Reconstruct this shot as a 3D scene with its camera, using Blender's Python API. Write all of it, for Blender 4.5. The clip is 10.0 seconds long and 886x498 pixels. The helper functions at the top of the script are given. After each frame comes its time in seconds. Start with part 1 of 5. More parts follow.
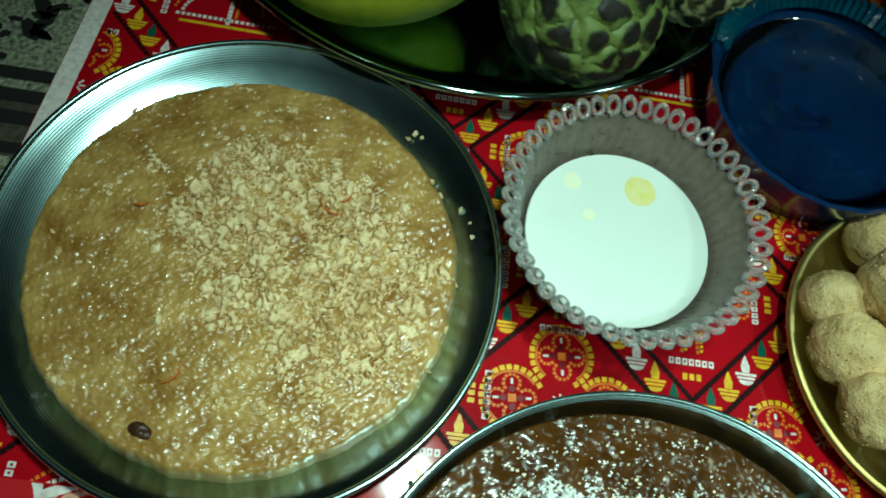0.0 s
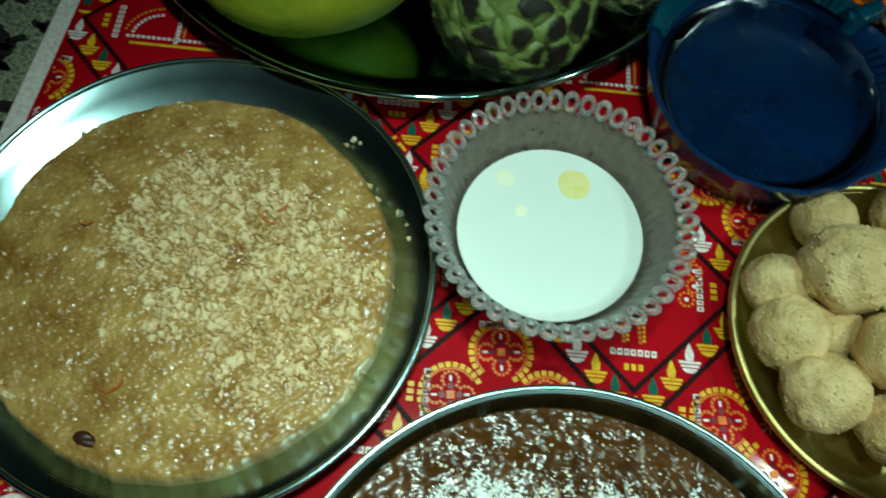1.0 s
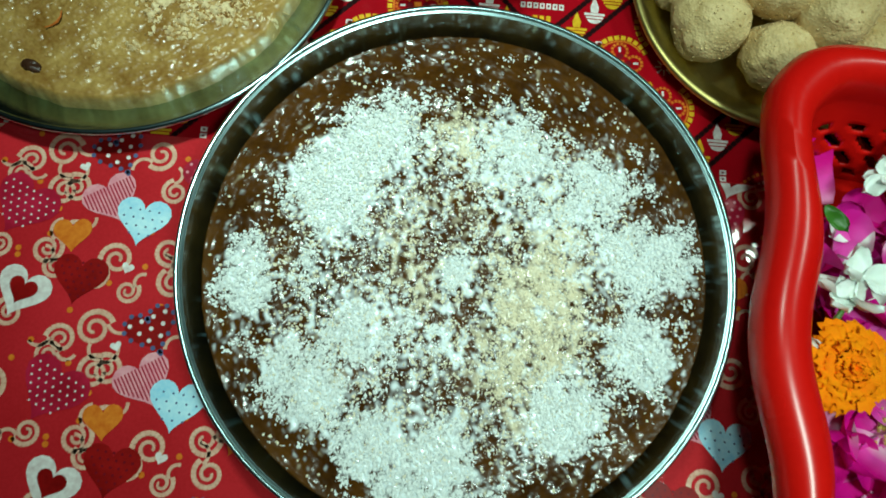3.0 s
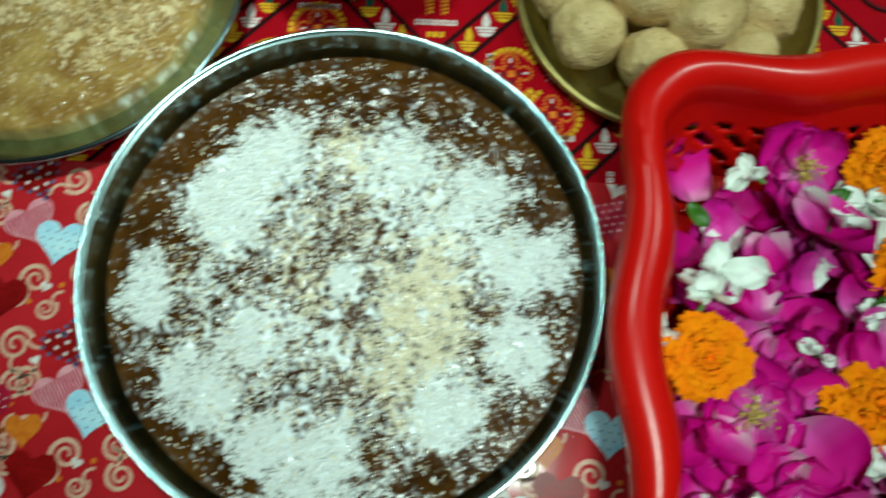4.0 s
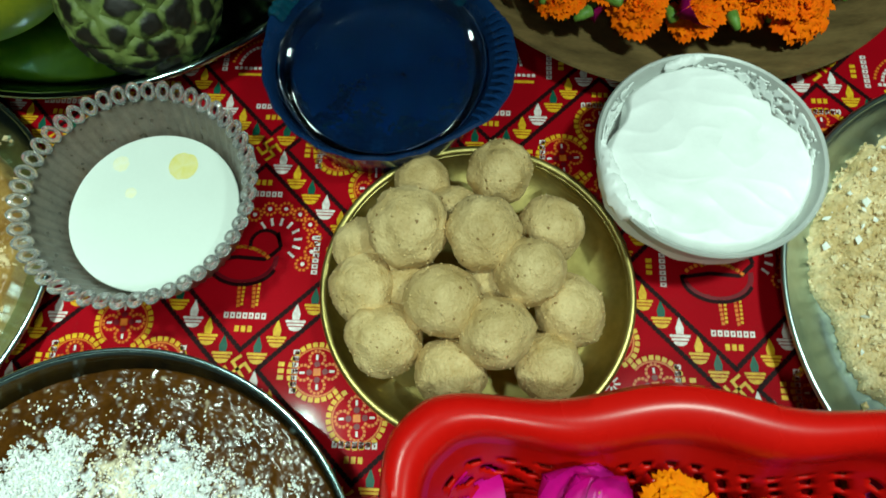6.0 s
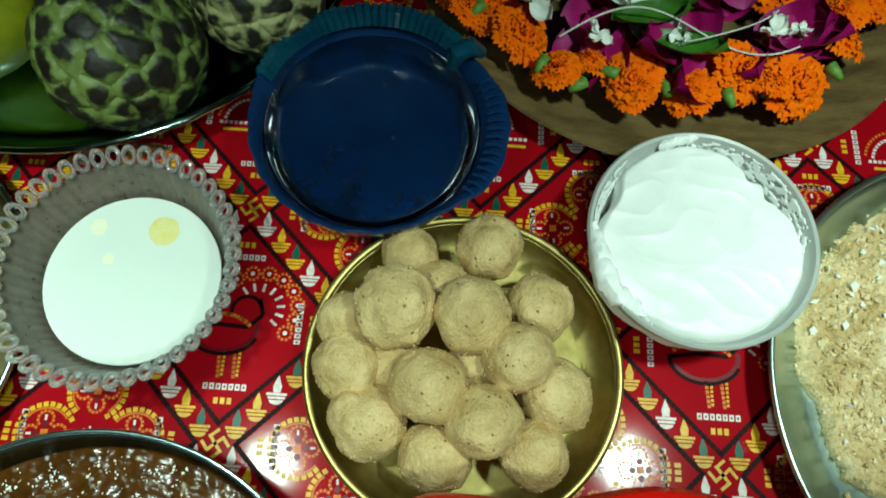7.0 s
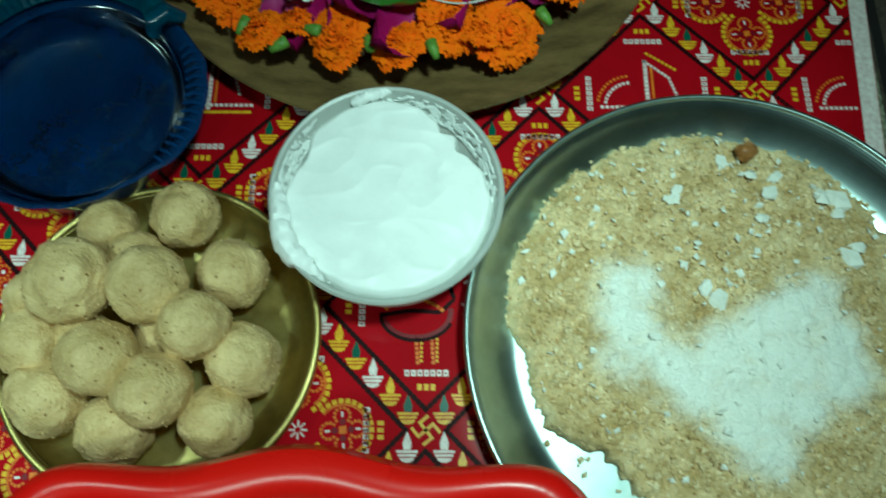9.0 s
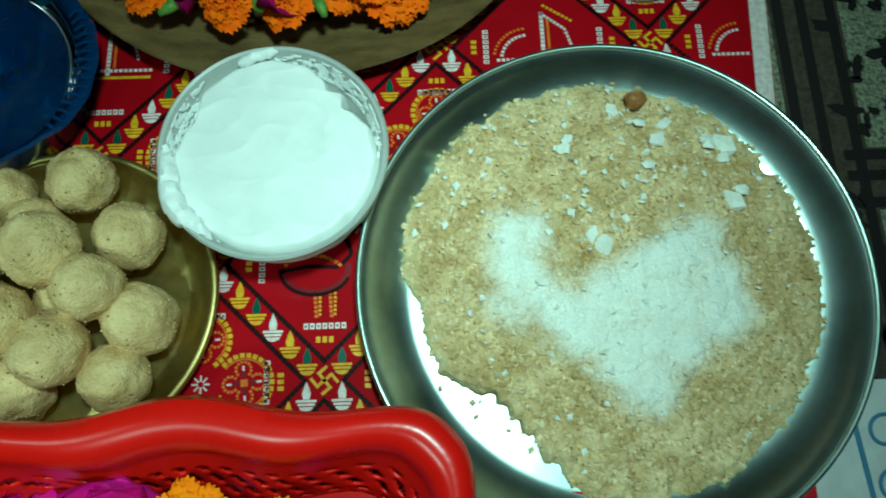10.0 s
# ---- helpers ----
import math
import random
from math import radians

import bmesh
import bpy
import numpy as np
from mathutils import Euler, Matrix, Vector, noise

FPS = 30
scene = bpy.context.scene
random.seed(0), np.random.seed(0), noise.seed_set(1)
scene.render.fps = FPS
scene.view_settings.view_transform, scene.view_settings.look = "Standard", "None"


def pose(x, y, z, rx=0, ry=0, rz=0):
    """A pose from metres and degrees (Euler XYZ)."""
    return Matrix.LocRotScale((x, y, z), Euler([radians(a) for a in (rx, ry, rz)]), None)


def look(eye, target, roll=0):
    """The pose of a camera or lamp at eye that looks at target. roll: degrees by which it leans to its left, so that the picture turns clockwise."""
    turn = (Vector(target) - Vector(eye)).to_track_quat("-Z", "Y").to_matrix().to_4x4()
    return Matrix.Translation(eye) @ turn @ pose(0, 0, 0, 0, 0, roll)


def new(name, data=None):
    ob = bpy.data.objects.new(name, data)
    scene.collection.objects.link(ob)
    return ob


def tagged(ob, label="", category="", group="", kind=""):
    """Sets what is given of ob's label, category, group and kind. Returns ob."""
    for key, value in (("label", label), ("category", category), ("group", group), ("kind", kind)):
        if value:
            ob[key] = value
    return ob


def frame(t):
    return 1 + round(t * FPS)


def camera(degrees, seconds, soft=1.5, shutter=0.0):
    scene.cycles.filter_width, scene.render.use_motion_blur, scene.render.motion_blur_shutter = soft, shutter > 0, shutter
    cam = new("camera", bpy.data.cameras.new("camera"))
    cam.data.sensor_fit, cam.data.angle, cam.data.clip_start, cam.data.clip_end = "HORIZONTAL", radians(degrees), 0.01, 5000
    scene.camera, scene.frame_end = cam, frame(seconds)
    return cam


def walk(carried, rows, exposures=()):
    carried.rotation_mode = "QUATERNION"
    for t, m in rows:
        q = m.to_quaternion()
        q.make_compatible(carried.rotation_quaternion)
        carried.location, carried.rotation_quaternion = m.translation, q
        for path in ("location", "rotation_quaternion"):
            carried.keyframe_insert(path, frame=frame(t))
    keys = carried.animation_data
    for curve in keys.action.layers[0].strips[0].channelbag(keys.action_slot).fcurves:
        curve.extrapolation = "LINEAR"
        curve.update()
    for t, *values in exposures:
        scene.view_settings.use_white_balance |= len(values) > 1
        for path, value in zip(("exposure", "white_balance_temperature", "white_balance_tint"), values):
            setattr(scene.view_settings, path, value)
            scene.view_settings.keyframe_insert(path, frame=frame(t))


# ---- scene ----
cam = camera(64.0, 10.0, 1.7, 0.5)
PATH = [
    (0, (-0.231, -0.097, 0.355), (-0.081, 0.695, -1.476), 18.3),
    (0.5, (-0.208, -0.091, 0.364), (-0.099, 0.695, -1.472), 14.3),
    (1, (-0.175, -0.091, 0.368), (-0.145, 0.674, -1.479), 7.7),
    (1.5, (-0.153, -0.107, 0.36), (-0.096, 0.56, -1.524), 8.8),
    (2, (-0.141, -0.148, 0.36), (-0.101, 0.421, -1.556), 7.7),
    (2.5, (-0.128, -0.192, 0.354), (-0.081, 0.298, -1.584), 10.7),
    (2.7, (-0.124, -0.205, 0.357), (-0.058, 0.236, -1.592), 13.3),
    (3.8, (-0.086, -0.221, 0.389), (-0.075, 0.191, -1.568), 5.2),
    (4, (-0.051, -0.214, 0.389), (-0.056, 0.219, -1.564), 1.7),
    (4.5, (0.006, -0.193, 0.39), (-0.037, 0.235, -1.563), -6.0),
    (5, (0.043, -0.144, 0.396), (0.004, 0.4, -1.528), -7.4),
    (5.5, (0.062, -0.097, 0.403), (0.001, 0.535, -1.493), -5.1),
    (5.7, (0.068, -0.098, 0.403), (-0.001, 0.605, -1.468), -4.2),
    (7, (0.059, -0.045, 0.413), (0.057, 0.636, -1.467), 3.4),
    (7.5, (0.077, -0.033, 0.419), (0.02, 0.659, -1.457), -0.9),
    (8, (0.132, -0.015, 0.425), (0.071, 0.645, -1.463), -3.4),
    (8.5, (0.194, -0.033, 0.411), (0.155, 0.629, -1.476), -2.3),
    (9, (0.23, -0.047, 0.407), (0.24, 0.578, -1.493), 1.1),
    (9.5, (0.258, -0.056, 0.408), (0.29, 0.516, -1.508), 2.6),
    (10, (0.287, -0.057, 0.416), (0.32, 0.471, -1.512), 1.6),
]
EXPOSURES = ((0, -0.15, 6100, -4), (1.5, -0.3, 6100, 0), (2.5, -0.3, 6150, 2), (4.0, -0.35, 6350, 8), (4.5, -0.35, 6450, 14), (5.0, -0.35, 6550, 20), (5.5, -0.2, 6500, 10), (7.0, -0.1, 6450, 5),
             (8.0, -0.25, 6250, 3), (9.0, -0.35, 5750, -8), (9.5, -0.28, 5650, -10), (10.0, -0.28, 5550, -14))
walk(cam, [(t, look(eye, target, roll)) for t, eye, target, roll in PATH], EXPOSURES)

# ---- world and light ----
world = bpy.data.worlds.new("world")
scene.world = world
world.use_nodes = True
world.node_tree.nodes["Background"].inputs[0].default_value = (0.75, 0.95, 1.0, 1)
world.node_tree.nodes["Background"].inputs[1].default_value = 0.004


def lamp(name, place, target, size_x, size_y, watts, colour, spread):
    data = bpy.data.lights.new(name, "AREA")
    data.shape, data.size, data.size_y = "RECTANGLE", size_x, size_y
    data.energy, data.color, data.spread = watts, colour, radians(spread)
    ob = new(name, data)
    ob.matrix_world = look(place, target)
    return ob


# three small cool lights added low over the spread for a moving camera flash
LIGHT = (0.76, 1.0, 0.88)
lamp("east_flash_stand_in", (0.335, 0.03, 0.64), (0.300, 0.10, 0), 0.055, 0.05, 0.88, LIGHT, 80)
lamp("west_flash_stand_in", (-0.165, 0.00, 0.64), (-0.215, -0.025, 0), 0.055, 0.05, 0.72, LIGHT, 70)
lamp("south_flash_stand_in", (0.045, -0.28, 0.64), (0.03, -0.28, 0), 0.05, 0.08, 0.76, LIGHT, 84)

# ---- materials ----


def mat(name, colour, rough=0.5, metal=0.0, dark=None, scale=40.0, fine=400.0, bump=0.2, depth=0.001, rough_vary=0.1, coat=0.0,
        transmission=0.0, ior=1.45, sss=0.0, per_object=0.0, stretch=None, detail=4.0, spec=0.5):
    m = bpy.data.materials.new(name)
    m.use_nodes = True
    nt = m.node_tree
    p = nt.nodes["Principled BSDF"]
    p.inputs["Roughness"].default_value = rough
    p.inputs["Metallic"].default_value = metal
    p.inputs["IOR"].default_value = ior
    p.inputs["Coat Weight"].default_value = coat
    p.inputs["Coat Roughness"].default_value = 0.09
    p.inputs["Transmission Weight"].default_value = transmission
    p.inputs["Specular IOR Level"].default_value = spec
    if sss:
        p.inputs["Subsurface Weight"].default_value = sss
        p.inputs["Subsurface Radius"].default_value = (0.004, 0.003, 0.002)
        p.inputs["Subsurface Scale"].default_value = 1.0
    co = nt.nodes.new("ShaderNodeTexCoord")
    src = co.outputs["Object"]
    if stretch:
        mp = nt.nodes.new("ShaderNodeMapping")
        mp.inputs["Scale"].default_value = stretch
        nt.links.new(src, mp.inputs["Vector"])
        src = mp.outputs["Vector"]
    n1 = nt.nodes.new("ShaderNodeTexNoise")
    n1.inputs["Scale"].default_value, n1.inputs["Detail"].default_value = scale, detail
    n2 = nt.nodes.new("ShaderNodeTexNoise")
    n2.inputs["Scale"].default_value, n2.inputs["Detail"].default_value = fine, 3.0
    nt.links.new(src, n1.inputs["Vector"])
    nt.links.new(src, n2.inputs["Vector"])
    dark = dark or tuple(c * 0.75 for c in colour)
    add = nt.nodes.new("ShaderNodeMath")
    add.operation = "MULTIPLY_ADD"
    add.inputs[1].default_value = 0.35
    nt.links.new(n2.outputs["Fac"], add.inputs[0])
    nt.links.new(n1.outputs["Fac"], add.inputs[2])
    fac = add.outputs[0]
    if per_object:
        oi = nt.nodes.new("ShaderNodeObjectInfo")
        a2 = nt.nodes.new("ShaderNodeMath")
        a2.operation = "MULTIPLY_ADD"
        a2.inputs[1].default_value = per_object
        nt.links.new(oi.outputs["Random"], a2.inputs[0])
        nt.links.new(fac, a2.inputs[2])
        fac = a2.outputs[0]
    ramp = nt.nodes.new("ShaderNodeValToRGB")
    ramp.color_ramp.elements[0].position, ramp.color_ramp.elements[1].position = 0.45, 0.9 + per_object * 0.6
    ramp.color_ramp.elements[0].color, ramp.color_ramp.elements[1].color = (*dark, 1), (*colour, 1)
    nt.links.new(fac, ramp.inputs["Fac"])
    nt.links.new(ramp.outputs["Color"], p.inputs["Base Color"])
    if rough_vary:
        rr = nt.nodes.new("ShaderNodeMapRange")
        rr.inputs["To Min"].default_value, rr.inputs["To Max"].default_value = max(0.02, rough - rough_vary), min(1, rough + rough_vary)
        nt.links.new(n1.outputs["Fac"], rr.inputs["Value"])
        nt.links.new(rr.outputs["Result"], p.inputs["Roughness"])
    if bump:
        b = nt.nodes.new("ShaderNodeBump")
        b.inputs["Strength"].default_value, b.inputs["Distance"].default_value = bump, depth
        nt.links.new(add.outputs[0], b.inputs["Height"])
        nt.links.new(b.outputs["Normal"], p.inputs["Normal"])
    return m


def ringed_steel(name, colour, dark, rough, metal=1.0, vary=0.05):
    """Spun sheet metal: fine rings round the middle in gloss and relief, with smudges."""
    m = mat(name, colour, rough, metal, dark=dark, scale=14, fine=160, bump=0.0, rough_vary=vary)
    nt = m.node_tree
    p = nt.nodes["Principled BSDF"]
    co = nt.nodes.new("ShaderNodeTexCoord")
    w = nt.nodes.new("ShaderNodeTexWave")
    w.wave_type, w.rings_direction = "RINGS", "Z"
    w.inputs["Scale"].default_value, w.inputs["Distortion"].default_value, w.inputs["Detail"].default_value = 300, 0.6, 2
    nt.links.new(co.outputs["Object"], w.inputs["Vector"])
    b = nt.nodes.new("ShaderNodeBump")
    b.inputs["Strength"].default_value, b.inputs["Distance"].default_value = 0.06, 0.0004
    nt.links.new(w.outputs["Fac"], b.inputs["Height"])
    nt.links.new(b.outputs["Normal"], p.inputs["Normal"])
    return m


STEEL = ringed_steel("steel", (0.56, 0.76, 0.77), (0.34, 0.50, 0.52), 0.21)
MIRROR = ringed_steel("polished steel", (0.50, 0.68, 0.66), (0.36, 0.50, 0.48), 0.09, vary=0.03)
SATIN = ringed_steel("satin steel", (0.60, 0.72, 0.70), (0.40, 0.52, 0.50), 0.31, vary=0.07)
BRASS = ringed_steel("brass", (0.72, 0.59, 0.22), (0.30, 0.235, 0.07), 0.42)
M = {
    "red": mat("printed red", (0.43, 0.001, 0.009), 0.6, dark=(0.29, 0.0006, 0.005), scale=9, fine=900, bump=0.02, coat=0.36, spec=0.05),
    "black": mat("printed black", (0.02, 0.003, 0.004), 0.5, scale=60, bump=0.02, spec=0.08),
    "white": mat("printed white", (0.85, 0.80, 0.76), 0.35, dark=(0.62, 0.50, 0.48), scale=300, bump=0.02, spec=0.25),
    "yellow": mat("printed yellow", (0.80, 0.50, 0.02), 0.35, dark=(0.62, 0.30, 0.01), scale=300, bump=0.02, spec=0.25),
    "green": mat("printed green", (0.005, 0.10, 0.06), 0.35, scale=300, bump=0.02, spec=0.25),
    "orange": mat("printed orange", (0.75, 0.22, 0.02), 0.35, dark=(0.6, 0.12, 0.01), scale=300, bump=0.02, spec=0.25),
    "maroon": mat("printed maroon", (0.20, 0.004, 0.012), 0.35, scale=60, bump=0.02, spec=0.25),
    "pinkred": mat("printed pinkish red", (0.60, 0.020, 0.030), 0.5, dark=(0.42, 0.010, 0.014), scale=14, fine=600, bump=0.03, coat=1.0, spec=0.08),
    "cream": mat("printed cream", (0.78, 0.50, 0.36), 0.35, dark=(0.66, 0.34, 0.24), scale=200, bump=0.02, spec=0.25),
    "pink": mat("printed pink", (0.80, 0.38, 0.42), 0.35, dark=(0.68, 0.22, 0.28), scale=160, bump=0.02, spec=0.25),
    "paleblue": mat("printed pale blue", (0.62, 0.85, 0.92), 0.35, dark=(0.28, 0.60, 0.80), scale=50, bump=0.02, spec=0.25),
    "darkblue": mat("printed dark blue", (0.10, 0.12, 0.25), 0.35, scale=90, bump=0.02, spec=0.25),
    "deepred": mat("printed deep red", (0.34, 0.004, 0.004), 0.35, dark=(0.17, 0.002, 0.002), scale=40, bump=0.02, spec=0.25),
    "rose": mat("printed rose", (0.50, 0.012, 0.05), 0.35, dark=(0.30, 0.006, 0.02), scale=60, bump=0.02, spec=0.25),
}
RUG = mat("rug beige", (0.40, 0.42, 0.29), 0.95, dark=(0.035, 0.035, 0.02), scale=380, fine=1100, bump=0.8, depth=0.002)
RUG_BAND = mat("rug brown", (0.085, 0.065, 0.045), 0.95, dark=(0.03, 0.025, 0.018), scale=260, fine=700, bump=0.8, depth=0.002)
RUG_BLACK = mat("rug black", (0.010, 0.008, 0.008), 0.95, scale=120, fine=700, bump=0.8, depth=0.002)
SHEET = mat("white cotton", (0.72, 0.75, 0.74), 0.9, dark=(0.55, 0.58, 0.58), scale=60, fine=900, bump=0.3)
SHEET_BLUE = mat("blue printed cotton", (0.10, 0.25, 0.42), 0.9, scale=90, fine=900, bump=0.3)
PAINT = mat("wall paint", (0.07, 0.08, 0.075), 0.8, scale=4, bump=0.1)
HALWA = mat("halwa", (0.46, 0.285, 0.082), 0.34, dark=(0.20, 0.085, 0.013), scale=50, fine=480, bump=0.45, depth=0.0013, coat=0.22, rough_vary=0.16)
CRUMB = mat("pale crumb", (0.76, 0.58, 0.33), 0.6, dark=(0.47, 0.30, 0.115), scale=90, fine=600, bump=0.6)
CHURMA = mat("churma", (0.88, 0.72, 0.44), 0.6, dark=(0.55, 0.39, 0.17), scale=60, fine=600, bump=0.8, depth=0.002)
SUGAR = mat("sugar", (0.90, 0.91, 0.84), 0.5, dark=(0.80, 0.81, 0.72), scale=300, fine=900, bump=0.5)
COCONUT = mat("coconut", (0.92, 0.93, 0.91), 0.6, dark=(0.82, 0.83, 0.80), scale=300, fine=900, bump=0.3)
CREAM = mat("cream powder", (0.88, 0.80, 0.62), 0.6, dark=(0.80, 0.68, 0.47), scale=300, fine=900, bump=0.3)
BROWN = mat("brown pudding", (0.095, 0.034, 0.004), 0.22, dark=(0.032, 0.011, 0.002), scale=60, fine=380, bump=0.22, depth=0.001, spec=0.22, coat=0.12)
STRAND = mat("saffron strand", (0.55, 0.14, 0.02), 0.4, scale=300)
TOASTED = mat("toasted crumb", (0.42, 0.19, 0.05), 0.5, dark=(0.22, 0.085, 0.02), scale=160, bump=0.6)
RAISIN = mat("raisin", (0.05, 0.018, 0.008), 0.4, scale=200, bump=0.8)
LADOO = mat("ladoo", (0.76, 0.56, 0.275), 0.6, dark=(0.47, 0.305, 0.11), scale=70, fine=520, bump=0.5, depth=0.0012, per_object=0.15)
MILK = mat("milk", (0.75, 0.81, 0.76), 0.2, dark=(0.72, 0.78, 0.73), scale=20, bump=0.0, rough_vary=0.0)
SAFFRON_PALE = mat("thin saffron oil", (0.86, 0.84, 0.58), 0.15, dark=(0.88, 0.88, 0.74), scale=200, bump=0.0, rough_vary=0.0)
SAFFRON = mat("saffron oil", (0.80, 0.70, 0.22), 0.15, dark=(0.82, 0.76, 0.42), scale=150, bump=0.0, rough_vary=0.0)
CURD = mat("curd", (0.95, 0.97, 0.95), 0.42, dark=(0.88, 0.90, 0.88), scale=70, fine=420, bump=0.15, depth=0.001)
PLASTIC = mat("frosted plastic", (0.76, 0.79, 0.75), 0.35, dark=(0.66, 0.69, 0.66), scale=30, fine=500, bump=0.05, transmission=0.35, ior=1.4)
CLEAR = mat("pressed glass", (0.90, 0.91, 0.90), 0.10, dark=(0.84, 0.85, 0.84), scale=60, bump=0.15, depth=0.001, transmission=0.84, rough_vary=0.05)
FROST = mat("ribbed glass", (0.36, 0.31, 0.25), 0.3, dark=(0.20, 0.17, 0.13), scale=160, fine=700, bump=0.5, transmission=0.5, rough_vary=0.08)
BLUE = mat("blue glass", (0.012, 0.062, 0.21), 0.16, dark=(0.009, 0.045, 0.155), scale=50, bump=0.1, depth=0.001, transmission=0.4, rough_vary=0.02)
# the grip's own teal; on the lip ribs it paints light shining through
TEAL = mat("teal glass", (0.02, 0.24, 0.36), 0.12, dark=(0.010, 0.13, 0.25), scale=80, bump=0.3, depth=0.001, transmission=0.7, rough_vary=0.04)
WATER = mat("water", (0.85, 0.92, 0.95), 0.03, scale=20, bump=0.05, depth=0.0006, transmission=1.0, ior=1.33, rough_vary=0.0)
REDPLASTIC = mat("red plastic", (0.70, 0.007, 0.004), 0.26, dark=(0.60, 0.004, 0.003), scale=12, fine=300, bump=0.04, rough_vary=0.06, spec=0.35)
LEAFPLATE = mat("dried leaf plate", (0.23, 0.15, 0.055), 0.55, dark=(0.085, 0.055, 0.02), scale=25, fine=260, bump=0.4, stretch=(1, 3, 1))
MARIGOLD = mat("marigold petal", (1.0, 0.195, 0.001), 0.8, spec=0.1, dark=(0.98, 0.115, 0.0008), scale=120, fine=500, bump=0.2, per_object=0.1)
MARIYELLOW = mat("golden marigold petal", (1.0, 0.285, 0.001), 0.8, spec=0.1, dark=(1.0, 0.19, 0.0008), scale=120, fine=500, bump=0.2, per_object=0.1)


def petal_mat(name, base, middle, tip, length):
    """A petal that is pale where it was joined and deep in colour towards its edge."""
    m = mat(name, tip, 0.6, spec=0.2, dark=tuple(c * 0.6 for c in tip), scale=60, fine=400, bump=0.25, per_object=0.2, sss=0.1)
    nt = m.node_tree
    p = nt.nodes["Principled BSDF"]
    old = p.inputs["Base Color"].links[0].from_socket
    co, sep, rng_, ramp, mix = (nt.nodes.new(k) for k in ("ShaderNodeTexCoord", "ShaderNodeSeparateXYZ", "ShaderNodeMath", "ShaderNodeValToRGB", "ShaderNodeMix"))
    nt.links.new(co.outputs["Object"], sep.inputs[0])
    rng_.operation = "DIVIDE"
    rng_.inputs[1].default_value = length
    nt.links.new(sep.outputs[0], rng_.inputs[0])
    e = ramp.color_ramp.elements
    e[0].position, e[0].color = 0.05, (*base, 1)
    e[1].position, e[1].color = 0.50, (*tip, 1)
    k = e.new(0.22)
    k.color = (*middle, 1)
    nt.links.new(rng_.outputs[0], ramp.inputs["Fac"])
    mix.data_type, mix.blend_type = "RGBA", "MIX"
    mix.inputs[0].default_value = 0.55
    nt.links.new(old, mix.inputs[6])
    nt.links.new(ramp.outputs["Color"], mix.inputs[7])
    nt.links.new(mix.outputs[2], p.inputs["Base Color"])
    return m


MAGENTA = petal_mat("rose petal", (0.92, 0.72, 0.82), (0.78, 0.10, 0.48), (0.66, 0.001, 0.25), 0.040)
LILAC = petal_mat("pale rose petal", (0.84, 0.52, 0.70), (0.80, 0.14, 0.52), (0.70, 0.008, 0.32), 0.034)
DARKROSE = petal_mat("dark rose petal", (0.50, 0.12, 0.32), (0.40, 0.02, 0.18), (0.34, 0.002, 0.11), 0.042)
STAMEN = mat("stamen", (0.68, 0.52, 0.14), 0.6, dark=(0.5, 0.34, 0.08), scale=300)
WHITEPETAL = mat("white petal", (0.90, 0.92, 0.88), 0.5, dark=(0.74, 0.78, 0.70), scale=80, bump=0.2, sss=0.1)
STALK = mat("green stalk", (0.17, 0.34, 0.05), 0.5, dark=(0.09, 0.20, 0.025), scale=120, bump=0.3)
LEAF = mat("green leaf", (0.06, 0.20, 0.02), 0.35, dark=(0.03, 0.11, 0.01), scale=60, bump=0.3)
THREAD = mat("white thread", (0.8, 0.8, 0.74), 0.8, scale=400)
PAPAYA = mat("yellow-green fruit skin", (0.44, 0.44, 0.02), 0.35, dark=(0.14, 0.24, 0.012), scale=18, fine=200, bump=0.1, coat=0.2)
def custard_skin(name, groove, edge, scale):
    """Dark scales with pale grooves between, blended by the mesh's own groove distance."""
    m = mat(name, scale, 0.5, dark=tuple(c * 0.4 for c in scale), scale=90, fine=400, bump=0.6)
    nt = m.node_tree
    p = nt.nodes["Principled BSDF"]
    old = p.inputs["Base Color"].links[0].from_socket
    at, co, n, add, ramp, keep, mix = (nt.nodes.new(k) for k in ("ShaderNodeAttribute", "ShaderNodeTexCoord", "ShaderNodeTexNoise", "ShaderNodeMath", "ShaderNodeValToRGB", "ShaderNodeValToRGB", "ShaderNodeMix"))
    at.attribute_name = "groove"
    n.inputs["Scale"].default_value, n.inputs["Detail"].default_value = 75, 5
    nt.links.new(co.outputs["Object"], n.inputs["Vector"])
    add.operation = "MULTIPLY_ADD"
    add.inputs[1].default_value = 0.80
    nt.links.new(n.outputs["Fac"], add.inputs[0])
    nt.links.new(at.outputs["Fac"], add.inputs[2])
    e = ramp.color_ramp.elements
    e[0].position, e[0].color = 0.40, (*groove, 1)
    e[1].position, e[1].color = 0.56, (*edge, 1)
    k = keep.color_ramp.elements
    k[0].position, k[0].color, k[1].position, k[1].color = 0.47, (0, 0, 0, 1), 0.56, (1, 1, 1, 1)
    nt.links.new(add.outputs[0], ramp.inputs["Fac"])
    nt.links.new(add.outputs[0], keep.inputs["Fac"])
    mix.data_type = "RGBA"
    nt.links.new(keep.outputs["Color"], mix.inputs[0])
    nt.links.new(ramp.outputs["Color"], mix.inputs[6])
    nt.links.new(old, mix.inputs[7])
    nt.links.new(mix.outputs[2], p.inputs["Base Color"])
    return m


